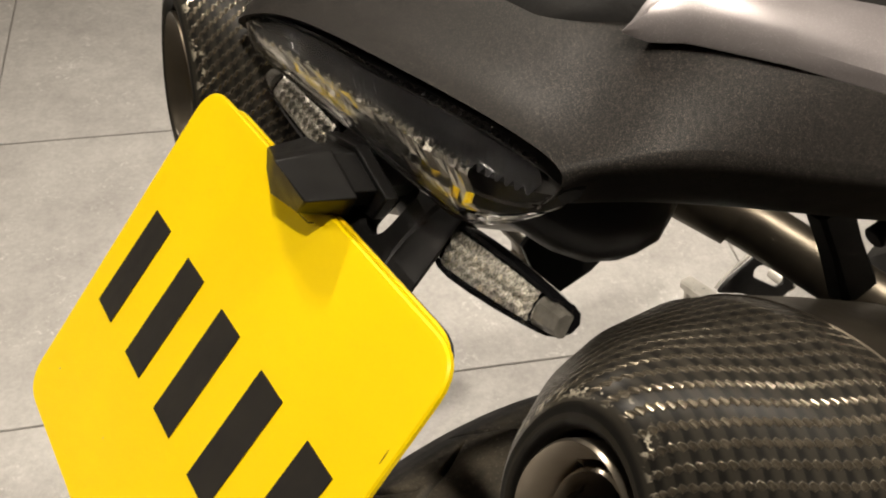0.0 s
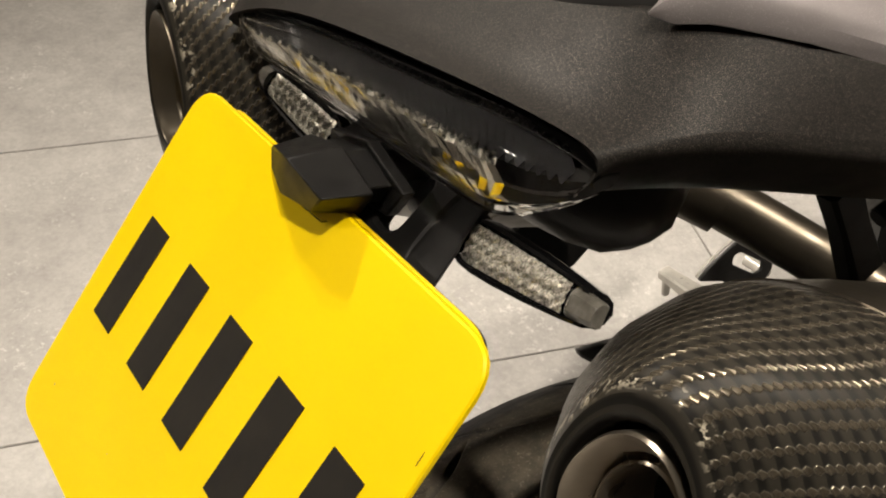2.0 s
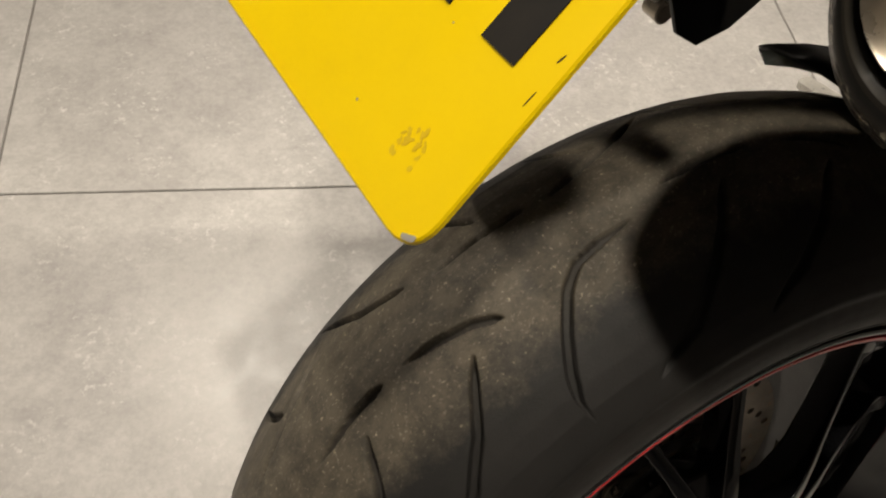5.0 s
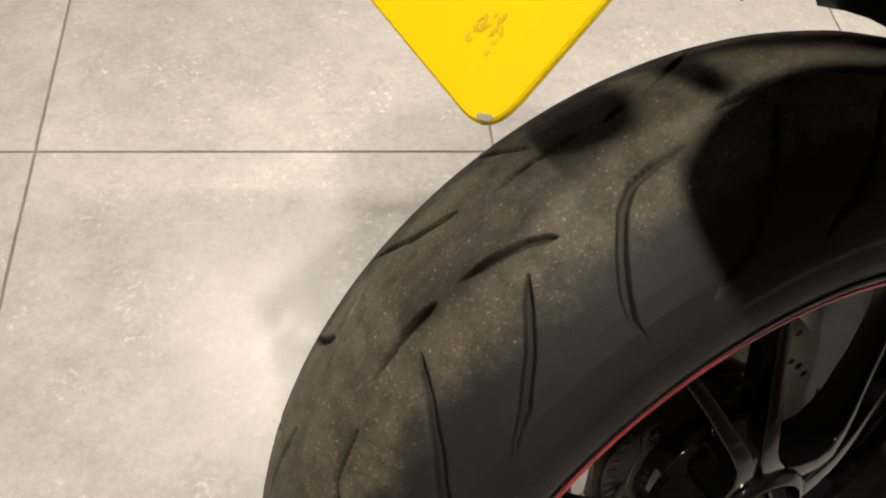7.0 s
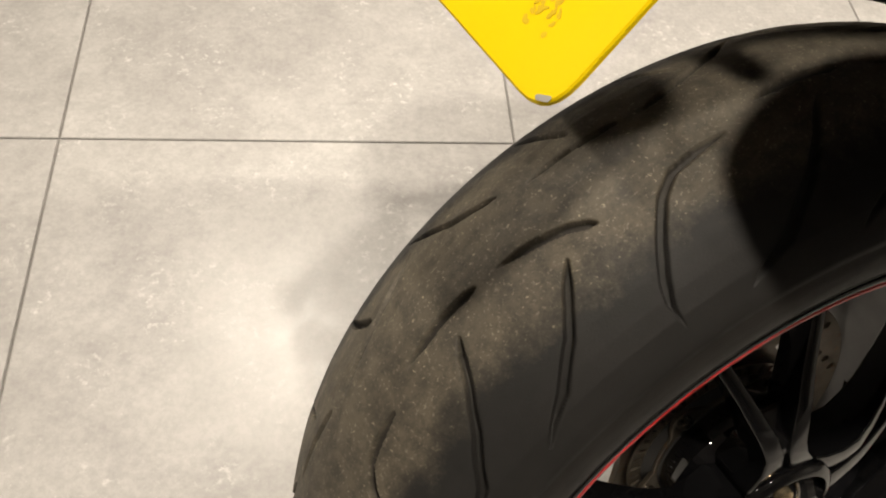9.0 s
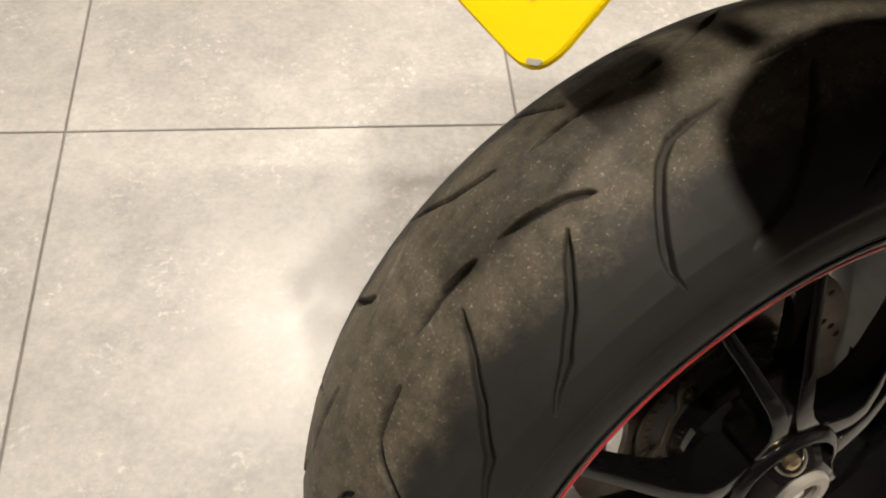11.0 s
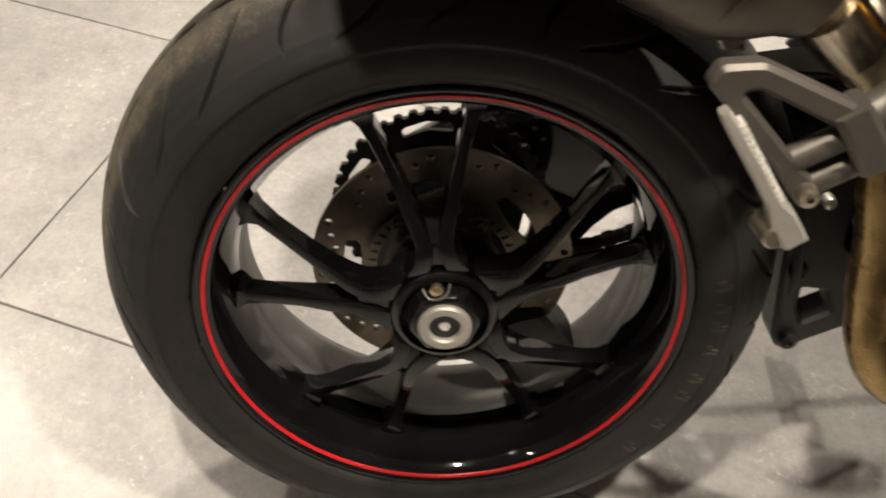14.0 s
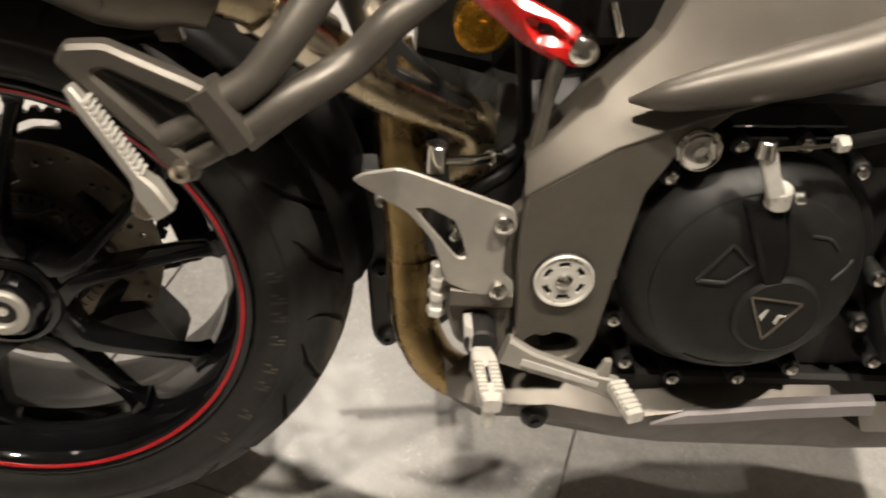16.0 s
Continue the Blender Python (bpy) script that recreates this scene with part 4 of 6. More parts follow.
def build_tail():
    # half section at each station: (x, [(y, z) from the middle of the top, round the side, to the middle below])
    st = [
        (-0.0785, [(0, 0.6035), (0.035, 0.6035), (0.066, 0.6030), (0.090, 0.6015), (0.1010, 0.5990), (0.1015, 0.5945), (0.0985, 0.5910), (0.080, 0.5890), (0.040, 0.5880), (0, 0.5880)]),
        (-0.0765, [(0, 0.6045), (0.035, 0.6045), (0.066, 0.6040), (0.091, 0.6022), (0.1035, 0.6000), (0.1040, 0.5945), (0.0985, 0.5850), (0.080, 0.5800), (0.040, 0.5780), (0, 0.5780)]),
        (-0.056, [(0, 0.6095), (0.038, 0.6085), (0.068, 0.6075), (0.093, 0.6055), (0.1105, 0.6025), (0.1095, 0.5980), (0.096, 0.582), (0.086, 0.572), (0.040, 0.5700), (0, 0.5700)]),
        (-0.035, [(0, 0.6170), (0.042, 0.6170), (0.072, 0.6155), (0.098, 0.6095), (0.1175, 0.6000), (0.1165, 0.5950), (0.099, 0.575), (0.087, 0.5665), (0.040, 0.5590), (0, 0.5590)]),
        (-0.012, [(0, 0.6250), (0.046, 0.6250), (0.080, 0.6240), (0.106, 0.6120), (0.1235, 0.5955), (0.1225, 0.5900), (0.104, 0.568), (0.0905, 0.5600), (0.045, 0.5500), (0, 0.5500)]),
        (0.030, [(0, 0.6300), (0.055, 0.6300), (0.097, 0.6200), (0.118, 0.6030), (0.1335, 0.5790), (0.1325, 0.5730), (0.111, 0.552), (0.097, 0.5440), (0.050, 0.5350), (0, 0.5350)]),
        (0.080, [(0, 0.6250), (0.065, 0.6230), (0.110, 0.6060), (0.129, 0.5870), (0.1435, 0.5600), (0.1425, 0.5540), (0.119, 0.531), (0.1025, 0.5220), (0.055, 0.5120), (0, 0.5120)]),
        (0.150, [(0, 0.6100), (0.075, 0.6070), (0.122, 0.5820), (0.138, 0.5630), (0.1520, 0.5360), (0.1505, 0.5290), (0.128, 0.503), (0.110, 0.4920), (0.060, 0.4820), (0, 0.4820)]),
        (0.260, [(0, 0.5750), (0.085, 0.5700), (0.130, 0.5420), (0.144, 0.5240), (0.1580, 0.4980), (0.1565, 0.4900), (0.135, 0.462), (0.115, 0.4500), (0.060, 0.4400), (0, 0.4400)]),
    ]
    rings = []
    for x, half in st:
        pts = [(y, z) for y, z in half]
        full = [(-y, z) for y, z in pts] + [(y, z) for y, z in pts[-2:0:-1]]
        far = 0.024 * max(0.0, (0.03 - x) / 0.086) if x > -0.07 else 0.0         # the lamp's end stands wider on the far side
        rings.append([Vector((x, y + far * max(0.0, y) / 0.11, z)) for y, z in full])
    # the tail's end is straight across the middle and sweeps forward at its corners
    for p in rings[1]:
        p.y = 0.013 + p.y * 1.17
        p.z += 0.004 * max(0.0, (p.z - 0.592) / 0.012)
        p.x = mouth(p.y, p.z)
        p.z -= droop(p.y)
    # the mouth is hollow behind its crisp edge
    rings[0] = [Vector((p.x + 0.013, 0.013 + (p.y - 0.013) * 0.93, 0.592 + (p.z - 0.592) * 0.75)) for p in rings[1]]
    bm = loft(rings)
    crease = bm.edges.layers.float.new("crease_edge")
    bm.edges.ensure_lookup_table()
    lip = {tuple(round(c, 5) for c in p) for p in rings[1]}
    for e in bm.edges:
        if all(tuple(round(c, 5) for c in v.co) in lip for v in e.verts):
            e[crease] = 0.9
    tail = part("tail_cowl", bm, M["tail_paint"], None, "graphite metallic plastic tail cowl", 32)
    sub = tail.modifiers.new("smooth", "SUBSURF")
    sub.levels = sub.render_levels = 2
    # pale side panel along the seat
    st = [(-0.019, 0.082, 0.6262, 0.0004), (-0.012, 0.087, 0.6270, 0.005), (0.000, 0.094, 0.6265, 0.012), (0.030, 0.110, 0.6155, 0.024), (0.080, 0.127, 0.5925, 0.034), (0.150, 0.1385, 0.5640, 0.040), (0.260, 0.147, 0.5230, 0.042)]
    for s in (-1, 1):
        rings = []
        for x, y, z, w in st:
            rings.append([Vector((x, s * (y + 0.0), z - min(0.006, w))), Vector((x, s * (y + 0.001), z + 0.001)), Vector((x, s * (y - w * 0.12), z + min(0.006, w) + w * 0.05)), Vector((x + 0.002, s * (y - w * 0.6), z + min(0.008, w) + w * 0.36)), Vector((x + 0.003, s * (y - w), z + min(0.008, w) + w * 0.46)), Vector((x + 0.003, s * (y - w), z - min(0.01, w)))])
        part("seat_panel", loft(rings), M["silver_paint"], tail, "satin pale silver side panel", 40)
    # seat
    rings = []
    for x, w, z, h in ((-0.024, 0.044, 0.618, 0.004), (-0.016, 0.060, 0.621, 0.012), (0.000, 0.078, 0.624, 0.024), (0.020, 0.088, 0.624, 0.034), (0.080, 0.098, 0.614, 0.042), (0.150, 0.104, 0.594, 0.044), (0.260, 0.110, 0.558, 0.046)):
        rings.append([Vector((x, y * w, z + dz * h)) for y, dz in ((-1, -0.4), (-1.01, 0.15), (-0.96, 0.45), (-0.80, 0.80), (-0.4, 1), (0.4, 1), (0.80, 0.80), (0.96, 0.45), (1.01, 0.15), (1, -0.4))])
    part("seat", loft(rings), M["seat_vinyl"], None, "black vinyl pillion seat", 50)
    # under tray
    rings = []
    for x, w, zt, zb in ((-0.062, 0.040, 0.572, 0.560), (-0.045, 0.056, 0.566, 0.540), (-0.022, 0.062, 0.560, 0.515), (-0.004, 0.064, 0.555, 0.501), (0.014, 0.064, 0.549, 0.494), (0.030, 0.061, 0.544, 0.494), (0.042, 0.055, 0.539, 0.501), (0.050, 0.045, 0.534, 0.513)):
        rings.append([Vector((x, y * w, zb + (zt - zb) * k)) for y, k in ((-1, 1), (-1, 0.55), (-0.93, 0.25), (-0.75, 0.06), (-0.4, 0), (0.4, 0), (0.75, 0.06), (0.93, 0.25), (1, 0.55), (1, 1))])
    part("under_tray", loft(rings), M["black_plastic"], None, "black plastic tray under the tail", 40)
    return tail


tail = build_tail()


def build_tail_lamp():
    """Clear wrap-round lens: a faceted chrome strip low down, dark ribs above it."""
    def at(f, dx, z):
        y = 0.013 + 0.1205 * f
        k = max(0.0, (abs(f) - 0.64) / 0.36) ** 2          # the lens narrows to its tips
        z = z + 0.0045 * max(0.0, (z - 0.578) / 0.022) - droop(y) * (z - 0.570) / 0.031
        return Vector((mouth(y, z) + dx, y, z + (0.592 - z) * 0.80 * k))
    fs = np.linspace(-1, 1, 41)
    lens = part("tail_lamp", loft([[at(f, 0.0010, 0.6000), at(f, -0.0056, 0.5965), at(f, -0.0084, 0.5890), at(f, -0.0084, 0.5790), at(f, -0.0056, 0.5725), at(f, 0.0020, 0.5700),
                                    at(f, 0.0030, 0.5720), at(f, -0.0044, 0.5745), at(f, -0.0068, 0.5795), at(f, -0.0068, 0.5885), at(f, -0.0042, 0.5950), at(f, 0.0022, 0.5985)] for f in fs]), M["clear_lens"], None, "clear-lens wrap-round tail lamp", 40)
    lens.visible_shadow = False
    part("lamp_housing", loft([[at(f, 0.0020, 0.5965), at(f, 0.0065, 0.5930), at(f, 0.0040, 0.5890), at(f, 0.0020, 0.5868), at(f, 0.0040, 0.5730), at(f, 0.0110, 0.5725), at(f, 0.0150, 0.5950)] for f in fs * 0.985]), M["black_plastic"], lens, "dark lamp housing", 35)
    # zigzag facets
    cols = np.linspace(-0.80, 0.84, 58)
    rnd = random.Random(5)
    bm = bmesh.new()
    rows = []
    for i, z in enumerate((0.5735, 0.5785, 0.5835, 0.5878)):
        rows.append([at(f + (0.0, 0.045, 0.02, 0.065)[i], -0.0010 - 0.0011 * i - 0.00060 * (j % 2) + rnd.uniform(-0.0006, 0.0006), z + rnd.uniform(-0.0003, 0.0003)) for j, f in enumerate(cols)])
    rows.append([at(f + 0.10, 0.0006, 0.5888) for f in cols])
    vs = [[bm.verts.new(p) for p in r] for r in rows]
    for a, b in zip(vs, vs[1:]):
        for j in range(len(a) - 1):
            bm.faces.new((a[j], a[j + 1], b[j + 1]))
            bm.faces.new((a[j], b[j + 1], b[j]))
    part("reflector", bm, M["reflector"], lens, "faceted chrome reflector strip", 0)
    bm = bmesh.new()
    for f in np.linspace(-0.50, 0.80, 17):
        c = at(f, -0.0042, 0.5888)
        bmesh.ops.create_uvsphere(bm, u_segments=10, v_segments=6, radius=0.0013, matrix=Matrix.Translation(c))
    part("diode", bm, M["reflector"], lens, "row of small bright diodes", 60)
    bm = bmesh.new()
    for f in np.linspace(-0.90, 0.70, 48):
        p, q = at(f + 0.03, 0.0022, 0.5960), at(f - 0.03, -0.0006, 0.5902)
        block([(p, (0, 1, 0), (1, 0, 0.4), 0.0007, 0.0030, 0.0002), (q, (0, 1, 0), (1, 0, 0.4), 0.0007, 0.0030, 0.0002)], bm)
    part("lamp_ribs", bm, M["black_gloss"], lens, "fine dark ribs", 20)


build_tail_lamp()


def build_hanger():
    """Black arm from the tail down to the plate, with a slot through it."""
    a, b = Vector((-0.042, 0, 0.556)), Vector((-0.108, 0, 0.514))
    uy = (a - b).normalized()
    L = (a - b).length
    out = [(-0.040, 0.0), (-0.048, -0.012), (0.048, -0.012), (0.044, 0.010), (0.034, 0.030), (0.034, L * 0.7), (0.042, L), (-0.042, L), (-0.034, L * 0.7), (-0.034, 0.030)]
    slot = rounded([(0.006, 0.030), (0.020, 0.030), (0.020, 0.058), (0.006, 0.058)], 0.006, 4)
    slot2 = [(-x, y) for x, y in slot][::-1]
    arm = part("plate_hanger", plate(rounded(out, 0.008, 3), [slot, slot2], 0.012, b, PX, uy, 0.002), M["black_plastic"], None, "black plastic plate hanger with slots")
    for s in (-1, 1):
        part("gusset", block([((-0.042, -0.032 * s, 0.562), (0, 1, 0), (0.6, 0, 0.8), 0.014, 0.007, 0.002), ((-0.070, -0.036 * s, 0.546), (0, 1, 0), (0.6, 0, 0.8), 0.012, 0.006, 0.002), ((-0.098, -0.040 * s, 0.530), (0, 1, 0), (0.6, 0, 0.8), 0.015, 0.005, 0.002), ((-0.116, -0.042 * s, 0.514), (0, 1, 0), (0.6, 0, 0.8), 0.017, 0.004, 0.002)]), M["black_plastic"], arm)
    # lamp over the plate: a faceted hood, wider than deep
    rear = [(-0.118, 0.000, 0.5750), (-0.116, -0.021, 0.5660), (-0.116, -0.010, 0.5550), (-0.118, 0.010, 0.5550), (-0.111, 0.035, 0.5515), (-0.107, 0.040, 0.5590)]
    fore = [(-0.094, 0.000, 0.5710), (-0.096, -0.025, 0.5620), (-0.097, -0.013, 0.5475), (-0.098, 0.012, 0.5465), (-0.093, 0.034, 0.5480), (-0.090, 0.036, 0.5600)]
    mid = Vector((-0.090, 0.008, 0.556))
    neck = [mid + (Vector(p) - mid) * 0.80 for p in fore]
    flange = [[mid + Vector((d, 0, -0.30 * d)) + (Vector(p) - mid) * k for p in fore] for d, k in ((0.010, 0.80), (0.0102, 1.12), (0.016, 1.12), (0.0162, 0.70), (0.030, 0.66))]
    hood = part("plate_lamp", loft([[Vector(p) for p in r] for r in (rear, fore, neck, *flange)]), M["black_plastic"], None, "black faceted plate lamp hood", 8)
    mod = hood.modifiers.new("edge", "BEVEL")
    mod.width, mod.segments, mod.limit_method = 0.0008, 2, "ANGLE"
    mod.angle_limit = radians(12)
    part("lamp_window", plate([(-0.008, 0.0), (0.008, 0.0), (0.008, 0.010), (-0.008, 0.010)], [], 0.0008, (-0.112, 0.0, 0.5475), (0.02, -1, 0), (1, 0, -0.35), 0), M["clear_lens"], hood, "clear lamp window")


build_hanger()


def build_signal(side):
    s = side
    A, B = Vector((-0.069, -0.0430, 0.5395)), Vector((-0.069, -0.1175, 0.5485))
    t = (B - A).normalized()
    look_d = Vector((-0.80, 0, 0.60))
    look_d = (look_d - t * look_d.dot(t)).normalized()
    up = look_d.cross(t)
    if up.z < 0:
        up = -up

    def pt(f, o, u):
        p = A + (B - A) * f + look_d * o + up * u
        return Vector((p.x, p.y if s > 0 else 0.013 - p.y, p.z))
    st = [(-0.06, 0.26), (-0.02, 0.58), (0.05, 0.77), (0.16, 0.84), (0.34, 0.82), (0.58, 0.73), (0.80, 0.60), (0.90, 0.52)]
    shell = loft([[pt(f, o, u * k) for o, u in ((0.0004, 0.0094), (0.0030, 0.0104), (0.0028, 0.0122), (-0.002, 0.0132), (-0.008, 0.0118), (-0.0125, 0.0075), (-0.0145, 0.0), (-0.0125, -0.0075), (-0.008, -0.0118), (-0.002, -0.0132), (0.0028, -0.0122), (0.0030, -0.0104), (0.0004, -0.0094))] for f, k in st])
    body = part("turn_signal", shell, M["black_gloss"], None, "slim turn signal with clear lens", 40)
    lens = loft([[pt(f, o * (0.5 + 0.5 * k), u * k) for o, u in ((0.0008, 0.0095), (0.004, 0.0088), (0.0070, 0.0052), (0.0080, 0.0), (0.0070, -0.0052), (0.004, -0.0088), (0.0008, -0.0095))] for f, k in st[1:-1] + [(0.86, 0.56)]])
    ob = part("lens", lens, M["clear_lens"], body, "clear ribbed lens", 40)
    ob.visible_shadow = False
    part("lens_tip", loft([[pt(f, o * (0.5 + 0.5 * k), u * k) for o, u in ((-0.0030, 0.0100), (-0.0008, 0.0115), (0.003, 0.0105), (0.0055, 0.0060), (0.0062, 0.0), (0.0055, -0.0060), (0.003, -0.0105), (-0.0008, -0.0115), (-0.0030, -0.0100))] for f, k in ((0.84, 0.50), (0.92, 0.46), (0.99, 0.41), (1.0, 0.37))]), M["frosted"], body, "pale moulded lens tip", 25)
    bm = bmesh.new()
    for i in range(9):
        for j in (-0.6, 0.6):
            f = 0.12 + 0.072 * i + 0.012 * j
            c = pt(f, 0.001, j * 0.0042 * (1.05 - 0.3 * f))
            d = pt(f, 0.0050, j * 0.0042 * (1.05 - 0.3 * f))
            cyl(c, d, 0.0024, 0.0012, 8, bm)
    part("diode", bm, M["signal_silver"], body, "rows of small chromed diodes", 20)
    rnd = random.Random(8)
    back = bmesh.new()
    grid = [[back.verts.new(pt(f, 0.0010 + 0.0008 * ((i + j) % 2) + rnd.uniform(0, 0.0006), u * (0.80 - 0.24 * f))) for j, u in enumerate(np.linspace(-0.0088, 0.0088, 8))] for i, f in enumerate(np.linspace(0.06, 0.80, 22))]
    for a, b in zip(grid, grid[1:]):
        for j in range(7):
            back.faces.new((a[j], a[j + 1], b[j + 1]))
            back.faces.new((a[j], b[j + 1], b[j]))
    part("lens_back", back, M["signal_silver"], body, "sparkling faceted reflector", 0)
    part("stalk", tube([pt(-0.02, -0.006, 0.0), pt(-0.28, -0.008, 0.004), pt(-0.55, -0.010, 0.008)], [0.0105, 0.010, 0.013], 16, 6), M["black_plastic"], body)


build_signal(1)
build_signal(-1)

# ---- pillion footrests ----
def build_pillion(side):
    s = side

    def P(x, y, z):
        return Vector((x, y * s, z))
    outline = rounded([(0.136, 0.316), (0.142, 0.328), (0.167, 0.330), (0.244, 0.297), (0.241, 0.279), (0.219, 0.289), (0.167, 0.3135), (0.158, 0.311), (0.178, 0.290), (0.199, 0.268), (0.2225, 0.2465), (0.220, 0.238), (0.209, 0.234), (0.197, 0.248), (0.186, 0.263)], 0.004, 4)
    bm = plate(outline, [], 0.016, (0, -0.250, 0), bevel=0.003)
    if s < 0:
        bmesh.ops.scale(bm, vec=(1, -1, 1), verts=bm.verts)
    hanger = part("pillion_hanger", bm, M["stay_and_frame_shade"], None, "grey painted pillion footrest hanger", 35)
    # two spacers between the ends of the loop, and the clamp block
    for a, b in (((0.198, -0.258, 0.265), (0.232, -0.258, 0.285)), ((0.213, -0.258, 0.249), (0.244, -0.258, 0.268))):
        part("spacer", cyl(P(*a), P(*b), 0.0088, None, 20, None, 0.001), M["stay_and_frame_shade"], hanger)
    part("clamp_block", block([(P(0.2230, -0.258, 0.3020), (0.82, 0, 0.57), (0, 1, 0), 0.0110, 0.0135, 0.004), (P(0.2360, -0.258, 0.2840), (0.82, 0, 0.57), (0, 1, 0), 0.0115, 0.0140, 0.004), (P(0.2490, -0.258, 0.2650), (0.82, 0, 0.57), (0, 1, 0), 0.0110, 0.0135, 0.004)]), M["stay_and_frame_shade"], hanger)
    for pts, r in (([(0.235, -0.256, 0.292), (0.256, -0.252, 0.306), (0.276, -0.243, 0.331), (0.296, -0.228, 0.358), (0.325, -0.205, 0.400), (0.360, -0.18, 0.445)], 0.0125),
                   ([(0.248, -0.256, 0.268), (0.281, -0.249, 0.293), (0.318, -0.228, 0.312), (0.343, -0.222, 0.338), (0.375, -0.205, 0.362), (0.420, -0.185, 0.410)], 0.0125)):
        part("stay_tube", tube([P(*p) for p in pts], r, 24, 8), M["stay_and_frame_shade"], hanger, "grey tubular stay")
    # folding peg with ribs
    a, b = P(0.148, -0.272, 0.301), P(0.1955, -0.283, 0.2325)
    t = (b - a).normalized()
    sd = t.cross(Vector((0, 1, 0))).normalized()
    peg = part("pillion_peg", block([(a - t * 0.004, sd, (0, 1, 0), 0.0030, 0.0050, 0.0015), (a + t * 0.004, sd, (0, 1, 0), 0.0042, 0.0065, 0.002), (a + t * 0.045, sd, (0, 1, 0), 0.0044, 0.0068, 0.002), (a + t * 0.064, sd, (0, 1, 0), 0.0046, 0.0070, 0.002), (b - t * 0.010, sd, (0, 1, 0), 0.0082, 0.0085, 0.002), (b + t * 0.009, sd, (0, 1, 0), 0.0080, 0.0080, 0.002)]), M["cast_alloy"], hanger, "ribbed alloy folding footpeg", 25)
    for k in range(14):
        c = a + t * (0.008 + 0.0042 * k) + sd * (0.0048 if sd.x > 0 else -0.0048)
        part("rib", block([(c - t * 0.0010, (0, 1, 0), sd, 0.0062, 0.0022, 0.0006), (c + t * 0.0010, (0, 1, 0), sd, 0.0062, 0.0022, 0.0006)]), M["alloy"], peg, smooth=20)
    if s < 0:       # the far side's loop is closed by a dark web
        part("web", plate([(0.158, 0.279), (0.172, 0.290), (0.267, 0.238), (0.235, 0.218), (0.200, 0.210), (0.176, 0.227)], [], 0.006, (0, 0.240, 0), bevel=0.001), M["black_plastic"], hanger, "black plastic web")
    m = bolt_mesh("pivot_bolt", 0.0070, 0.02, M["outlet_steel"])
    place("pivot_bolt", m, Matrix.Translation((0.209, -0.272 * s, 0.247)), hanger)
    part("spring_boss", cyl(P(0.188, -0.266, 0.228), P(0.188, -0.290, 0.228), 0.010, 0.008, 18, None, 0.0015), M["outlet_steel"], hanger)


build_pillion(1)
build_pillion(-1)

# ---- frame ----
def strip(rows, bm):
    vs = [[bm.verts.new(p) for p in r] for r in rows]
    for a, b in zip(vs, vs[1:]):
        for i in range(len(a) - 1):
            bm.faces.new((a[i], a[i + 1], b[i + 1], b[i]))
    return vs


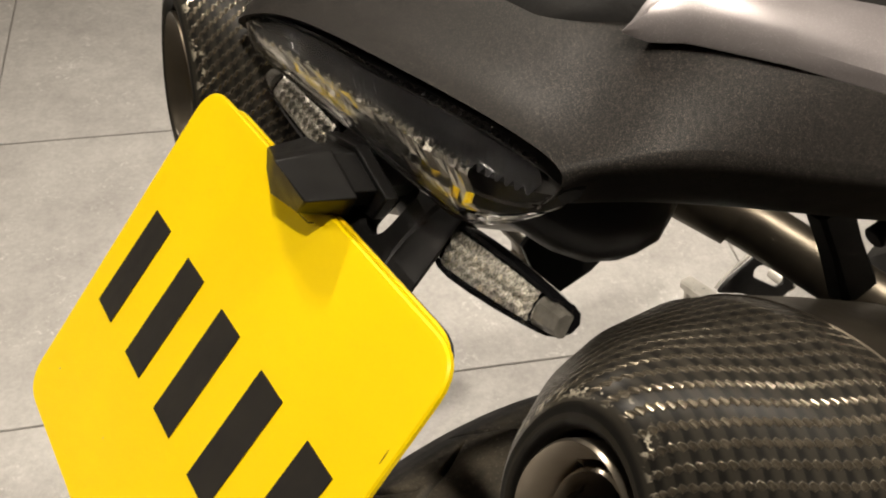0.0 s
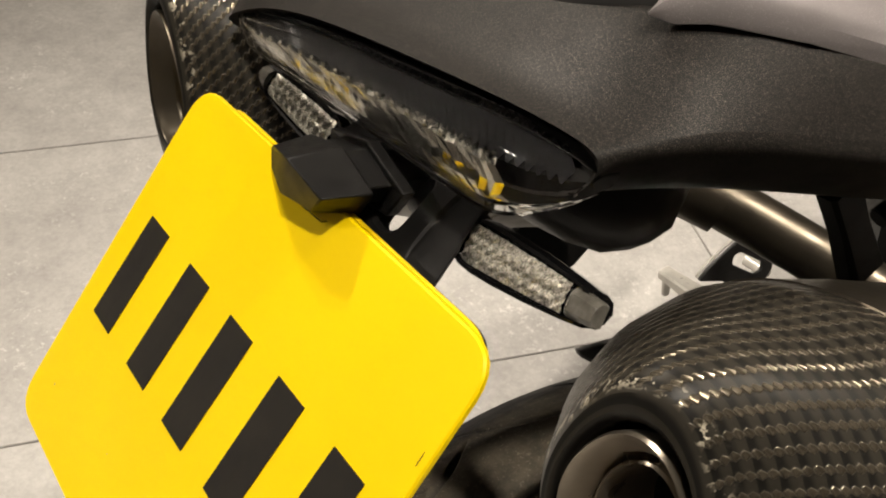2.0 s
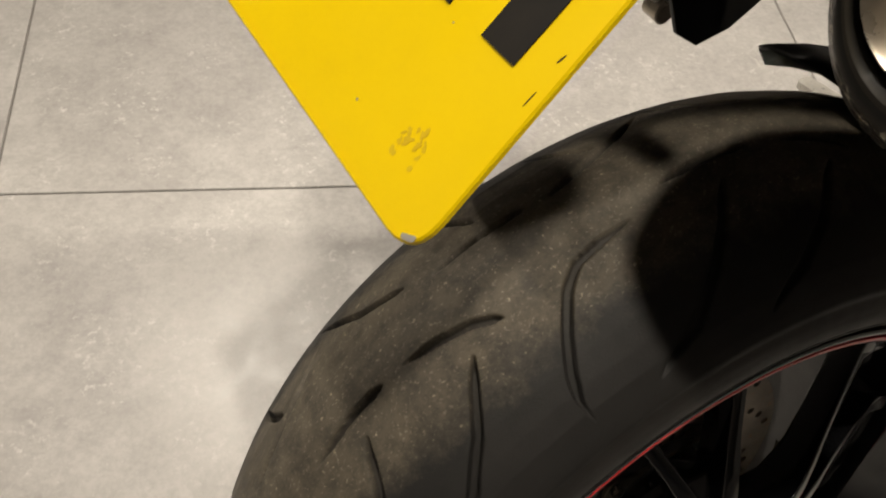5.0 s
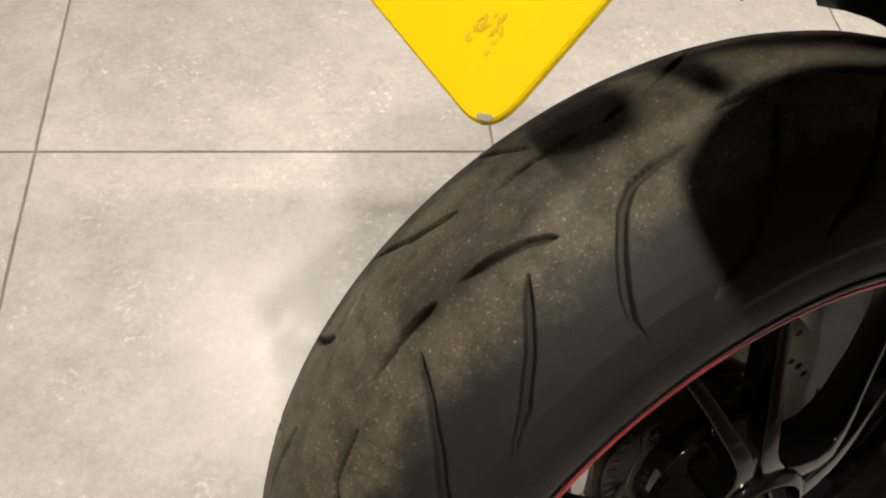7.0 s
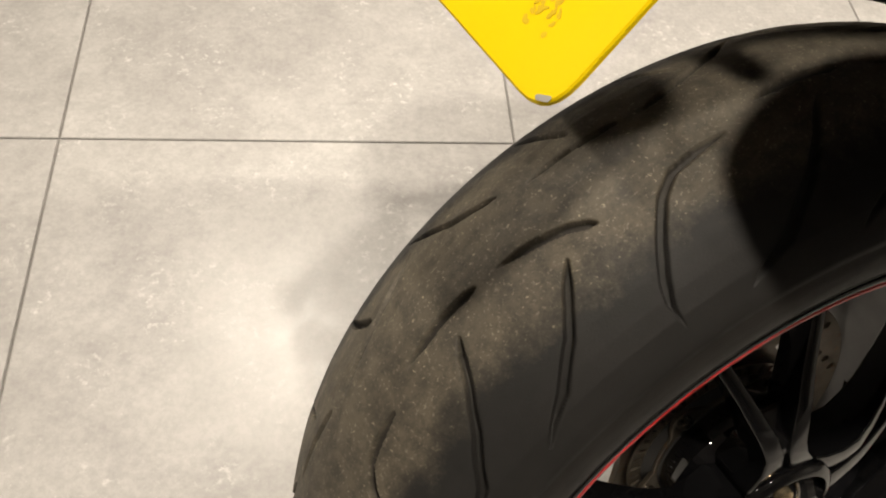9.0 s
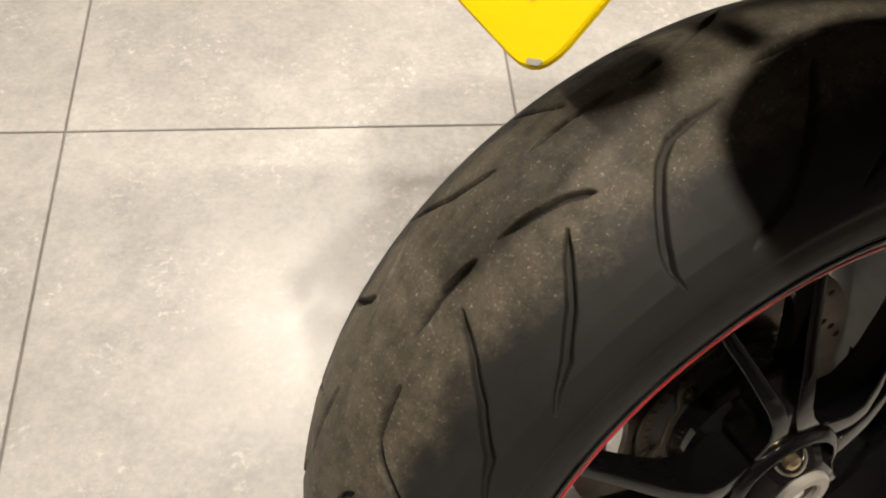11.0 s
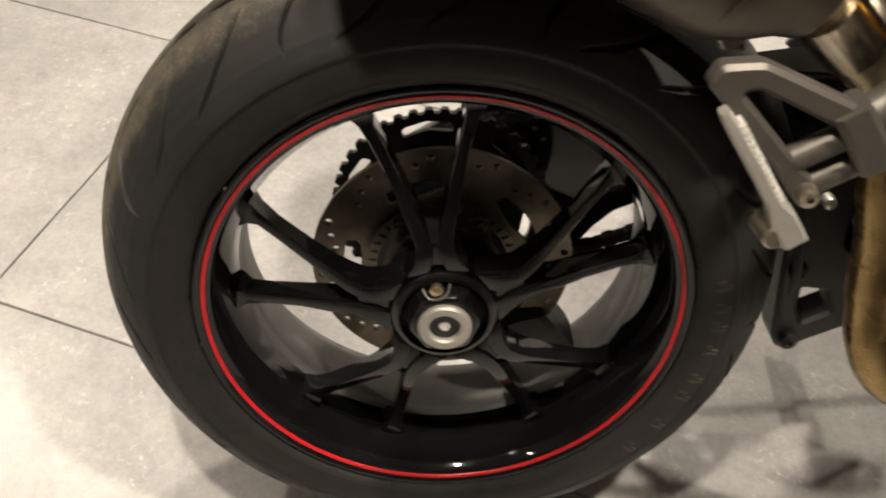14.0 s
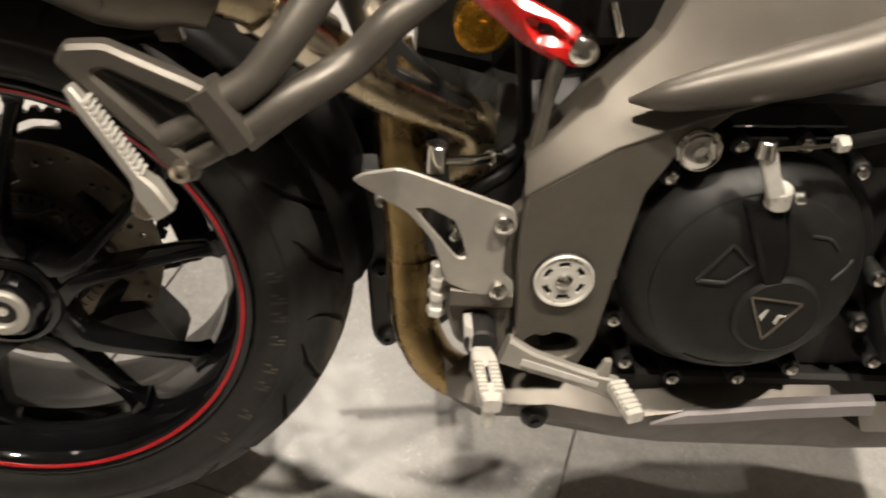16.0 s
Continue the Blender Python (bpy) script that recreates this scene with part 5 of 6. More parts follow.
def build_frame():
    hole = circle(0.492, 0.0555, 0.0245, 0.0135, 24)
    low = [(0.4535, 0.2005), (0.452, 0.156), (0.4605, 0.060), (0.466, 0.046), (0.478, 0.040), (0.508, 0.034), (0.519, 0.036), (0.529, 0.061), (0.5365, 0.132), (0.546, 0.206), (0.566, 0.243), (0.604, 0.280), (0.578, 0.2735), (0.520, 0.2455)]
    frame_ob = part("main_frame", plate(low, [hole], 0.020, (0, -0.182, 0), bevel=0.002), M["frame_paint"], None, "bronze-grey painted alloy frame casting", 35)
    bm = bmesh.new()
    strip([[Vector(p) for p in r] for r in (
        ((0.4535, -0.2000, 0.1955), (0.520, -0.2000, 0.2405), (0.578, -0.2010, 0.2685), (0.640, -0.2040, 0.292), (0.730, -0.2050, 0.325), (0.86, -0.20, 0.36)),
        ((0.4560, -0.1780, 0.2150), (0.4800, -0.1710, 0.2365), (0.5084, -0.1640, 0.2646), (0.5520, -0.1570, 0.3155), (0.5650, -0.155, 0.3442), (0.640, -0.150, 0.42)),
        ((0.4595, -0.1540, 0.2167), (0.4749, -0.1500, 0.2307), (0.5106, -0.1400, 0.2706), (0.5455, -0.1320, 0.3153), (0.5540, -0.130, 0.345), (0.612, -0.125, 0.42)),
        ((0.4615, -0.1280, 0.2080), (0.4770, -0.1250, 0.2220), (0.5130, -0.1150, 0.2620), (0.5490, -0.1070, 0.3070), (0.5590, -0.106, 0.337), (0.620, -0.10, 0.415)))], bm)
    upper = part("frame_spar", bm, M["frame_paint"], frame_ob, "bevelled upper face of the frame", 20)
    mod = upper.modifiers.new("wall", "SOLIDIFY")
    mod.thickness, mod.offset = 0.006, 1
    mod = upper.modifiers.new("edge", "BEVEL")
    mod.width, mod.segments, mod.limit_method = 0.002, 2, "ANGLE"
    # tube has the frame's hue; its shading is put in as a darker paint
    part("frame_tube", tube([(0.520, -0.196, 0.280), (0.545, -0.204, 0.288), (0.585, -0.2085, 0.301), (0.640, -0.2080, 0.316), (0.700, -0.2030, 0.334), (0.780, -0.190, 0.366), (0.88, -0.17, 0.41)], [0.002, 0.0115, 0.0170, 0.0205, 0.0225, 0.024, 0.024], 32, 8), M["stay_and_frame_shade"], frame_ob, "tapering frame tube")
    part("strut", block([((0.4605, -0.164, 0.212), (1, 0, -0.12), (0, 1, 0), 0.0052, 0.008, 0.002), ((0.4664, -0.164, 0.264), (1, 0, -0.12), (0, 1, 0), 0.0040, 0.008, 0.002), ((0.4720, -0.164, 0.306), (1, 0, -0.12), (0, 1, 0), 0.0060, 0.008, 0.002)]), M["frame_paint"], frame_ob)
    # pivot cover: ring with six slots
    slots = []
    for k in range(6):
        a0 = 2 * math.pi * k / 6 + 0.3
        slots.append([(0.0182 * math.cos(a0 + t), 0.0182 * math.sin(a0 + t)) for t in (0, 0.3, 0.6)] + [(0.0135 * math.cos(a0 + t), 0.0135 * math.sin(a0 + t)) for t in (0.6, 0.3, 0)])
    c = Vector((0.493, -0.2025, 0.1245))
    part("pivot_socket", revolve([(0.0, 0.002), (0.0262, 0.002), (0.0262, -0.0015), (0.0248, -0.003), (0.0228, -0.0015), (0.0228, 0.0005), (0.0, 0.0005)], 48, centre=c), M["black_matt"], frame_ob)
    cover = part("pivot_cover", plate(circle(0, 0, 0.0222, n=48), slots, 0.003, c + Vector((0, 0.0005, 0)), bevel=0), M["alloy"], frame_ob, "slotted bright alloy pivot cover", 30)
    part("cover_rim", revolve([(0.0222, 0.0), (0.0252, 0.0), (0.0252, -0.0030), (0.0240, -0.0042), (0.0222, -0.0034)], 48, centre=c), M["alloy"], frame_ob)
    part("cover_bolt", revolve([(0, -0.0075), (0.0045, -0.0070), (0.0070, -0.0045), (0.0074, -0.0020), (0, -0.002)], 24, centre=c), M["chrome"], frame_ob)
    part("lower_bolt", revolve([(0.004, -0.000), (0.0055, -0.004), (0.0105, -0.004), (0.0115, 0.0), (0.0115, 0.012), (0.0, 0.012), (0.0, 0.004), (0.004, 0.004)], 24, centre=(0.489, -0.176, 0.060)), M["alloy"], frame_ob)
    part("engine_bolt", revolve([(0.0, -0.0065), (0.0060, -0.0065), (0.0066, -0.0112), (0.0105, -0.0106), (0.0138, -0.0088), (0.0150, -0.0062), (0.0162, -0.0060), (0.0178, -0.0035), (0.0180, 0.010), (0.0, 0.010)], 40, centre=(0.578, -0.202, 0.2465)), M["chrome"], frame_ob, "bright engine mounting bolt", 25)


build_frame()

# ---- footrest plate, heel guard, rear brake ----
def build_controls():
    heel = rounded([(0.319, 0.2085), (0.328, 0.2140), (0.354, 0.2195), (0.366, 0.2165), (0.446, 0.1880), (0.4505, 0.170), (0.4415, 0.161), (0.4430, 0.127), (0.4530, 0.119), (0.4530, 0.104), (0.432, 0.1025), (0.398, 0.117), (0.384, 0.157), (0.363, 0.182), (0.332, 0.200)], 0.005, 3)
    hole = rounded([(0.368, 0.1855), (0.380, 0.1865), (0.400, 0.1755), (0.407, 0.160), (0.4125, 0.142), (0.405, 0.1415)], 0.003, 3)
    guard = part("heel_guard", plate(heel, [hole], 0.004, (0, -0.198, 0), bevel=0.001), M["cast_alloy"], None, "satin alloy heel guard with cut-out", 30)
    m = bolt_mesh("guard_bolt", 0.0078, 0.006, M["chrome"])
    for x, z in ((0.438, 0.1755), (0.440, 0.1130)):
        place("guard_bolt", m, Matrix.Translation((x, -0.2055, z)), guard)
    # carrier behind the guard
    car = rounded([(0.400, 0.128), (0.456, 0.190), (0.456, 0.100), (0.460, 0.055), (0.446, 0.030), (0.431, 0.040), (0.411, 0.052), (0.400, 0.085)], 0.006, 3)
    carrier = part("footrest_carrier", plate(car, [], 0.016, (0, -0.178, 0), bevel=0.003), M["frame_paint"], None, "grey cast footrest carrier", 30)
    part("carrier_lip", block([((0.402, -0.196, 0.103), (0, 1, 0), (0, 0, 1), 0.006, 0.010, 0.003), ((0.454, -0.196, 0.100), (0, 1, 0), (0, 0, 1), 0.006, 0.008, 0.003)]), M["frame_paint"], carrier)
    part("joint", cyl((0.429, -0.190, 0.070), (0.429, -0.222, 0.070), 0.0155, 0.0140, 24, None, 0.002), M["black_matt"], carrier)
    m = bolt_mesh("carrier_screw", 0.0055, 0.01, M["chrome"])
    for x, y, z in ((0.404, -0.185, 0.152), (0.456, -0.214, 0.072)):
        place("carrier_screw", m, Matrix.Translation((x, y, z)), carrier)
    # rider's peg
    a, b = Vector((0.428, -0.232, 0.070)), Vector((0.4295, -0.300, 0.074))
    t = (b - a).normalized()
    up = Vector((0, 0, 1))
    sd = t.cross(up).normalized()
    peg = part("rider_peg", block([(a, sd, up, 0.008, 0.007, 0.002), (a + t * 0.014, sd, up, 0.0100, 0.009, 0.002), (a + t * 0.022, sd, up, 0.0092, 0.0075, 0.002), (a + t * 0.054, sd, up, 0.0090, 0.0075, 0.002), (b, sd, up, 0.0070, 0.0060, 0.002)]), M["alloy"], None, "ribbed alloy footpeg", 25)
    for k in range(8):
        c = a + t * (0.022 + 0.0052 * k) + up * 0.0080
        for s in (-1, 1):
            part("rib", block([(c + sd * s * 0.0058 - t * 0.0011, sd, up, 0.0036, 0.0022, 0.0006), (c + sd * s * 0.0058 + t * 0.0011, sd, up, 0.0036, 0.0022, 0.0006)]), M["alloy"], peg, smooth=20)
    part("slot", block([(a + t * 0.028 + up * 0.0072, sd, up, 0.0016, 0.0009, 0.0003), (a + t * 0.048 + up * 0.0072, sd, up, 0.0016, 0.0009, 0.0003)]), M["soot"], peg)
    part("peg_fork", block([((0.415, -0.205, 0.074), (0, 1, 0), (0, 0, 1), 0.012, 0.010, 0.003), ((0.421, -0.210, 0.074), (0, 1, 0), (0, 0, 1), 0.014, 0.012, 0.003)]), M["alloy"], peg)
    part("bank_feeler", cyl((0.4285, -0.293, 0.070), (0.4285, -0.294, 0.050), 0.0055, 0.0045, 14, None, 0.001), M["alloy"], peg)
    # brake pedal
    pedal = part("brake_pedal", block([((0.448, -0.222, 0.068), (0, 1, 0), (0.27, 0, 0.96), 0.006, 0.0135, 0.003), ((0.470, -0.226, 0.0595), (0, 1, 0), (0.27, 0, 0.96), 0.005, 0.0100, 0.002), ((0.515, -0.231, 0.0465), (0, 1, 0), (0.27, 0, 0.96), 0.005, 0.0085, 0.002), ((0.543, -0.234, 0.0390), (0, 1, 0), (0.27, 0, 0.96), 0.005, 0.0095, 0.002)]), M["cast_alloy"], None, "satin alloy brake pedal", 25)
    part("pedal_groove", block([((0.462, -0.2322, 0.062), (0, 1, 0), (0.27, 0, 0.96), 0.0006, 0.0035, 0.0002), ((0.528, -0.2372, 0.0430), (0, 1, 0), (0.27, 0, 0.96), 0.0006, 0.0025, 0.0002)]), M["alloy"], pedal)
    part("pedal_lug", block([((0.531, -0.232, 0.050), (0, 1, 0), (1, 0, 0), 0.004, 0.006, 0.001), ((0.534, -0.232, 0.066), (0, 1, 0), (1, 0, 0), 0.003, 0.003, 0.001)]), M["cast_alloy"], pedal)
    a, b = Vector((0.541, -0.240, 0.046)), Vector((0.552, -0.274, 0.041))
    t = (b - a).normalized()
    sd = t.cross(up).normalized()
    part("toe_pad", block([(a, sd, up, 0.0070, 0.005, 0.002), (b, sd, up, 0.0075, 0.005, 0.002)]), M["alloy"], pedal)
    for k in range(6):
        c = a + t * (0.004 + 0.0052 * k) + up * 0.0056
        part("rib", block([(c - t * 0.0012, sd, up, 0.0068, 0.0018, 0.0005), (c + t * 0.0012, sd, up, 0.0068, 0.0018, 0.0005)]), M["alloy"], pedal, smooth=20)
    # brake master cylinder, its rod end and hose
    cylinder = part("master_cylinder", cyl((0.392, -0.176, 0.132), (0.384, -0.176, 0.214), 0.0115, 0.0100, 24, None, 0.002), M["black_matt"], None, "black rear brake master cylinder")
    part("push_rod", cyl((0.393, -0.190, 0.076), (0.391, -0.188, 0.128), 0.0055, None, 12, None, 0.001), M["alloy"], cylinder)
    for z in (0.082, 0.098, 0.112):
        part("rod_nut", cyl((0.3925, -0.190, z - 0.004), (0.3925, -0.190, z + 0.004), 0.0080, None, 6, None, 0.0008), M["alloy"], cylinder)
    part("banjo", cyl((0.384, -0.178, 0.206), (0.384, -0.178, 0.230), 0.0090, None, 18, None, 0.0015), M["chrome"], cylinder, "bright banjo fitting")
    part("banjo_pipe", tube([(0.390, -0.180, 0.2165), (0.416, -0.166, 0.211), (0.440, -0.146, 0.206)], 0.0042, 14, 6), M["chrome"], cylinder)
    part("pipe_collar", cyl((0.428, -0.156, 0.2085), (0.436, -0.149, 0.2068), 0.0068, None, 12, None, 0.001), M["chrome"], cylinder)
    part("brake_hose", tube([(0.440, -0.146, 0.206), (0.456, -0.138, 0.214), (0.455, -0.138, 0.245), (0.447, -0.138, 0.300), (0.440, -0.135, 0.360)], 0.0062, 14, 8), M["black_plastic"], cylinder, "black rubber brake hose")
    part("brake_hose", tube([(0.400, -0.150, 0.150), (0.425, -0.150, 0.178), (0.447, -0.142, 0.192), (0.458, -0.138, 0.220)], 0.0075, 14, 8), M["black_plastic"], cylinder)


build_controls()

# ---- exhaust below, belly, linkage, engine ----
def build_lower():
    pipe = part("down_pipe", tube([(0.520, -0.112, -0.060), (0.460, -0.113, -0.064), (0.413, -0.112, -0.046), (0.387, -0.108, -0.006), (0.379, -0.100, 0.040), (0.373, -0.090, 0.100), (0.364, -0.076, 0.160), (0.356, -0.062, 0.215), (0.345, -0.050, 0.262)], 0.0225, 32, 8), M["pipe"], None, "heat-browned exhaust pipe bending up behind the engine")
    part("pipe_clamp", tube([(0.379, -0.1000, 0.040), (0.376, -0.0950, 0.075)], [0.0240, 0.0240], 32), M["pipe"], pipe)
    # belly silencer
    rings = []
    for x, yo, zt, zb, yi in ((0.410, -0.190, -0.012, -0.016, -0.16), (0.440, -0.198, -0.004, -0.044, -0.13), (0.500, -0.200, 0.004, -0.070, -0.09), (0.575, -0.200, -0.012, -0.086, -0.07), (0.624, -0.202, -0.001, -0.092, -0.07), (0.766, -0.202, 0.002, -0.096, -0.07), (0.800, -0.202, -0.022, -0.096, -0.07), (0.980, -0.196, -0.030, -0.096, -0.07)):
        rings.append([Vector((x, yi, zt)), Vector((x, yo + 0.026, zt)), Vector((x, yo, zt - 0.40 * min(0.04, zt - zb))), Vector((x, yo + 0.006, zt - 0.75 * min(0.05, zt - zb))), Vector((x, yo + 0.030, zb + 0.1 * (zt - zb))), Vector((x, yo + 0.06, zb)), Vector((x, yi, zb))])
    belly = part("belly_box", loft(rings), M["belly"], None, "satin metal exhaust box under the engine", 18)
    mod = belly.modifiers.new("edge", "BEVEL")
    mod.width, mod.segments, mod.limit_method = 0.0025, 2, "ANGLE"
    part("belly_bolt", revolve([(0.0, -0.003), (0.0035, -0.003), (0.0045, -0.006), (0.0085, -0.006), (0.0105, -0.002), (0.0125, 0.0), (0.0125, 0.01), (0, 0.01)], 28, centre=(0.489, -0.2005, -0.027)), M["black_matt"], belly)
    part("belly_rail", block([((0.598, -0.1960, -0.0350), (0, 1, 0), (0, 0, 1), 0.0040, 0.0015, 0.0008), ((0.626, -0.1980, -0.0235), (0, 1, 0), (0, 0, 1), 0.0075, 0.0078, 0.003), ((0.660, -0.1980, -0.0200), (0, 1, 0), (0, 0, 1), 0.0080, 0.0084, 0.003), ((0.712, -0.1980, -0.0142), (0, 1, 0), (0, 0, 1), 0.0080, 0.0086, 0.003), ((0.800, -0.1980, -0.0080), (0, 1, 0), (0, 0, 1), 0.0080, 0.0090, 0.003)]), M["silver_paint"], belly, "pale silver strip along the exhaust box", 30)
    # suspension linkage
    link = part("linkage_arm", plate(rounded([(0.325, 0.115), (0.385, 0.115), (0.392, 0.030), (0.430, 0.006), (0.440, -0.050), (0.424, -0.070), (0.378, -0.094), (0.366, -0.104), (0.352, -0.100), (0.345, -0.085), (0.338, -0.020), (0.334, 0.020)], 0.008, 3), [rounded([(0.362, -0.022), (0.394, -0.026), (0.400, -0.050), (0.372, -0.066), (0.364, -0.050)], 0.004, 3)], 0.040, (0, 0.030, 0), bevel=0.004), M["black_matt"], None, "black suspension linkage")
    m = bolt_mesh("link_bolt", 0.0100, 0.01, M["black_matt"])
    for x, z in ((0.361, -0.086), (0.351, 0.002)):
        place("link_bolt", m, Matrix.Translation((x, -0.014, z)), link)
    m = bolt_mesh("link_screw", 0.0060, 0.01, M["alloy"])
    for x, z in ((0.347, 0.098), (0.350, 0.152)):
        place("link_screw", m, Matrix.Translation((x, -0.040, z)), link)
    # single-sided swingarm on the far side
    arm = []
    for c, w, h in (((0.480, 0.020, 0.110), 0.095, 0.090), ((0.400, 0.055, 0.115), 0.070, 0.085), ((0.300, 0.118, 0.095), 0.030, 0.070), ((0.200, 0.138, 0.070), 0.026, 0.062), ((0.090, 0.142, 0.042), 0.026, 0.066), ((0.010, 0.142, 0.010), 0.028, 0.075), ((-0.055, 0.142, -0.005), 0.024, 0.050)):
        arm.append((c, (0, 1, 0), (0, 0, 1), w, h, min(w, h) * 0.4))
    part("swingarm", block(arm), M["black_gloss"], None, "gloss black single-sided swingarm", 40)
    # chain run along the far side
    for (ax, az), (bx, bz) in (((0.46, 0.150), (0.02, 0.1145)), ((0.46, 0.060), (0.02, -0.1145))):
        chain = bmesh.new()
        n = round(math.hypot(bx - ax, bz - az) / 0.0135)
        d = Vector((bx - ax, 0, bz - az)).normalized()
        up = d.cross(Vector((0, 1, 0)))
        for k in range(n):
            c = Vector((ax + (bx - ax) * (k + 0.5) / n, 0.112, az + (bz - az) * (k + 0.5) / n))
            w = 0.0085 if k % 2 else 0.0060
            block([(c - d * 0.0085, (0, 1, 0), up, w, 0.0045, 0.002), (c - d * 0.0040, (0, 1, 0), up, w, 0.0070, 0.002), (c + d * 0.0040, (0, 1, 0), up, w, 0.0070, 0.002), (c + d * 0.0085, (0, 1, 0), up, w, 0.0045, 0.002)], chain)
        part("chain", chain, M["black_matt"], None, "dark drive chain")
    # hugger over the front of the tyre
    bm = bmesh.new()
    rows = []
    for k in range(15):
        rows.append([])
        for r, y, start in ((0.318, -0.078, 67), (0.332, -0.060, 71), (0.342, -0.025, 75.5), (0.347, 0.010, 77), (0.347, 0.042, 78.5), (0.339, 0.056, 77), (0.324, 0.066, 73)):
            a = radians(start + (4 - start) * k / 14)
            rows[-1].append(Vector((r * math.cos(a), y, r * math.sin(a))))
    strip(rows, bm)
    hug = part("rear_hugger", bm, M["black_plastic"], None, "black plastic rear hugger over the tyre", 40)
    mod = hug.modifiers.new("wall", "SOLIDIFY")
    mod.thickness = 0.003
    part("brake_caliper", block([((0.060, 0.018, -0.100), (0, 1, 0), (0.6, 0, -0.8), 0.030, 0.030, 0.008), ((0.095, 0.018, -0.088), (0, 1, 0), (0.6, 0, -0.8), 0.034, 0.038, 0.008), ((0.122, 0.018, -0.080), (0, 1, 0), (0.6, 0, -0.8), 0.028, 0.034, 0.008)]), M["black_matt"], None, "black rear brake caliper", 30)
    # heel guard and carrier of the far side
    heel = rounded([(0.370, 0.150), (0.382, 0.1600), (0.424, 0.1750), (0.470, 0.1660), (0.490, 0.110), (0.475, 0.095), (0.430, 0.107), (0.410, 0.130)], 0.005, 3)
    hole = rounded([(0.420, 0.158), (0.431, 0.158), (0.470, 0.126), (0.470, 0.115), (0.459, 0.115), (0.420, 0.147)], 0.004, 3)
    # black colour stands in for the shaded inner face of the alloy
    far = part("far_heel_guard", plate(heel, [hole], 0.004, (0, 0.204, 0), bevel=0.001), M["black_matt"], None, "heel guard of the far side, coloured dark for shade", 30)
    # pale strip drawn where the guard's edge catches the light
    part("guard_edge", tube([(0.372, 0.206, 0.151), (0.384, 0.206, 0.1605), (0.424, 0.206, 0.1752), (0.450, 0.206, 0.1715)], 0.0018, 8, 5), M["alloy"], far, "bright strip for the lit edge")
    # footpeg and gear lever of the far side
    peg = part("far_peg", block([((0.430, 0.205, 0.070), (1, 0, 0), (0, 0, 1), 0.0095, 0.0075, 0.002), ((0.430, 0.235, 0.071), (1, 0, 0), (0, 0, 1), 0.0115, 0.0085, 0.002), ((0.4295, 0.300, 0.074), (1, 0, 0), (0, 0, 1), 0.0085, 0.0060, 0.002)]), M["alloy"], None, "alloy footpeg of the far side", 25)
    part("bank_feeler", cyl((0.4285, 0.293, 0.070), (0.4285, 0.294, 0.046), 0.0055, 0.0045, 14, None, 0.001), M["alloy"], peg)
    lever = part("gear_lever", tube([(0.310, 0.240, 0.072), (0.400, 0.242, 0.060), (0.500, 0.246, 0.048), (0.552, 0.250, 0.042)], 0.0036, 12, 5), M["black_matt"], None, "black gear lever with alloy toe peg")
    part("toe_peg", cyl((0.552, 0.248, 0.042), (0.553, 0.282, 0.043), 0.0075, 0.0070, 14, None, 0.001), M["alloy"], lever)
    # chain guard behind the disc
    part("chain_guard", plate(rounded([(0.0566, 0.1042), (0.1289, 0.0891), (0.1965, 0.0321), (0.2267, -0.0036), (0.1941, -0.0189), (0.1714, -0.042), (0.1523, -0.0735), (0.1197, -0.0739), (0.0936, 0.009)], 0.006, 3), [], 0.004, (0, 0.130, 0), bevel=0.001), M["black_plastic"], None, "black plastic chain guard")


build_lower()


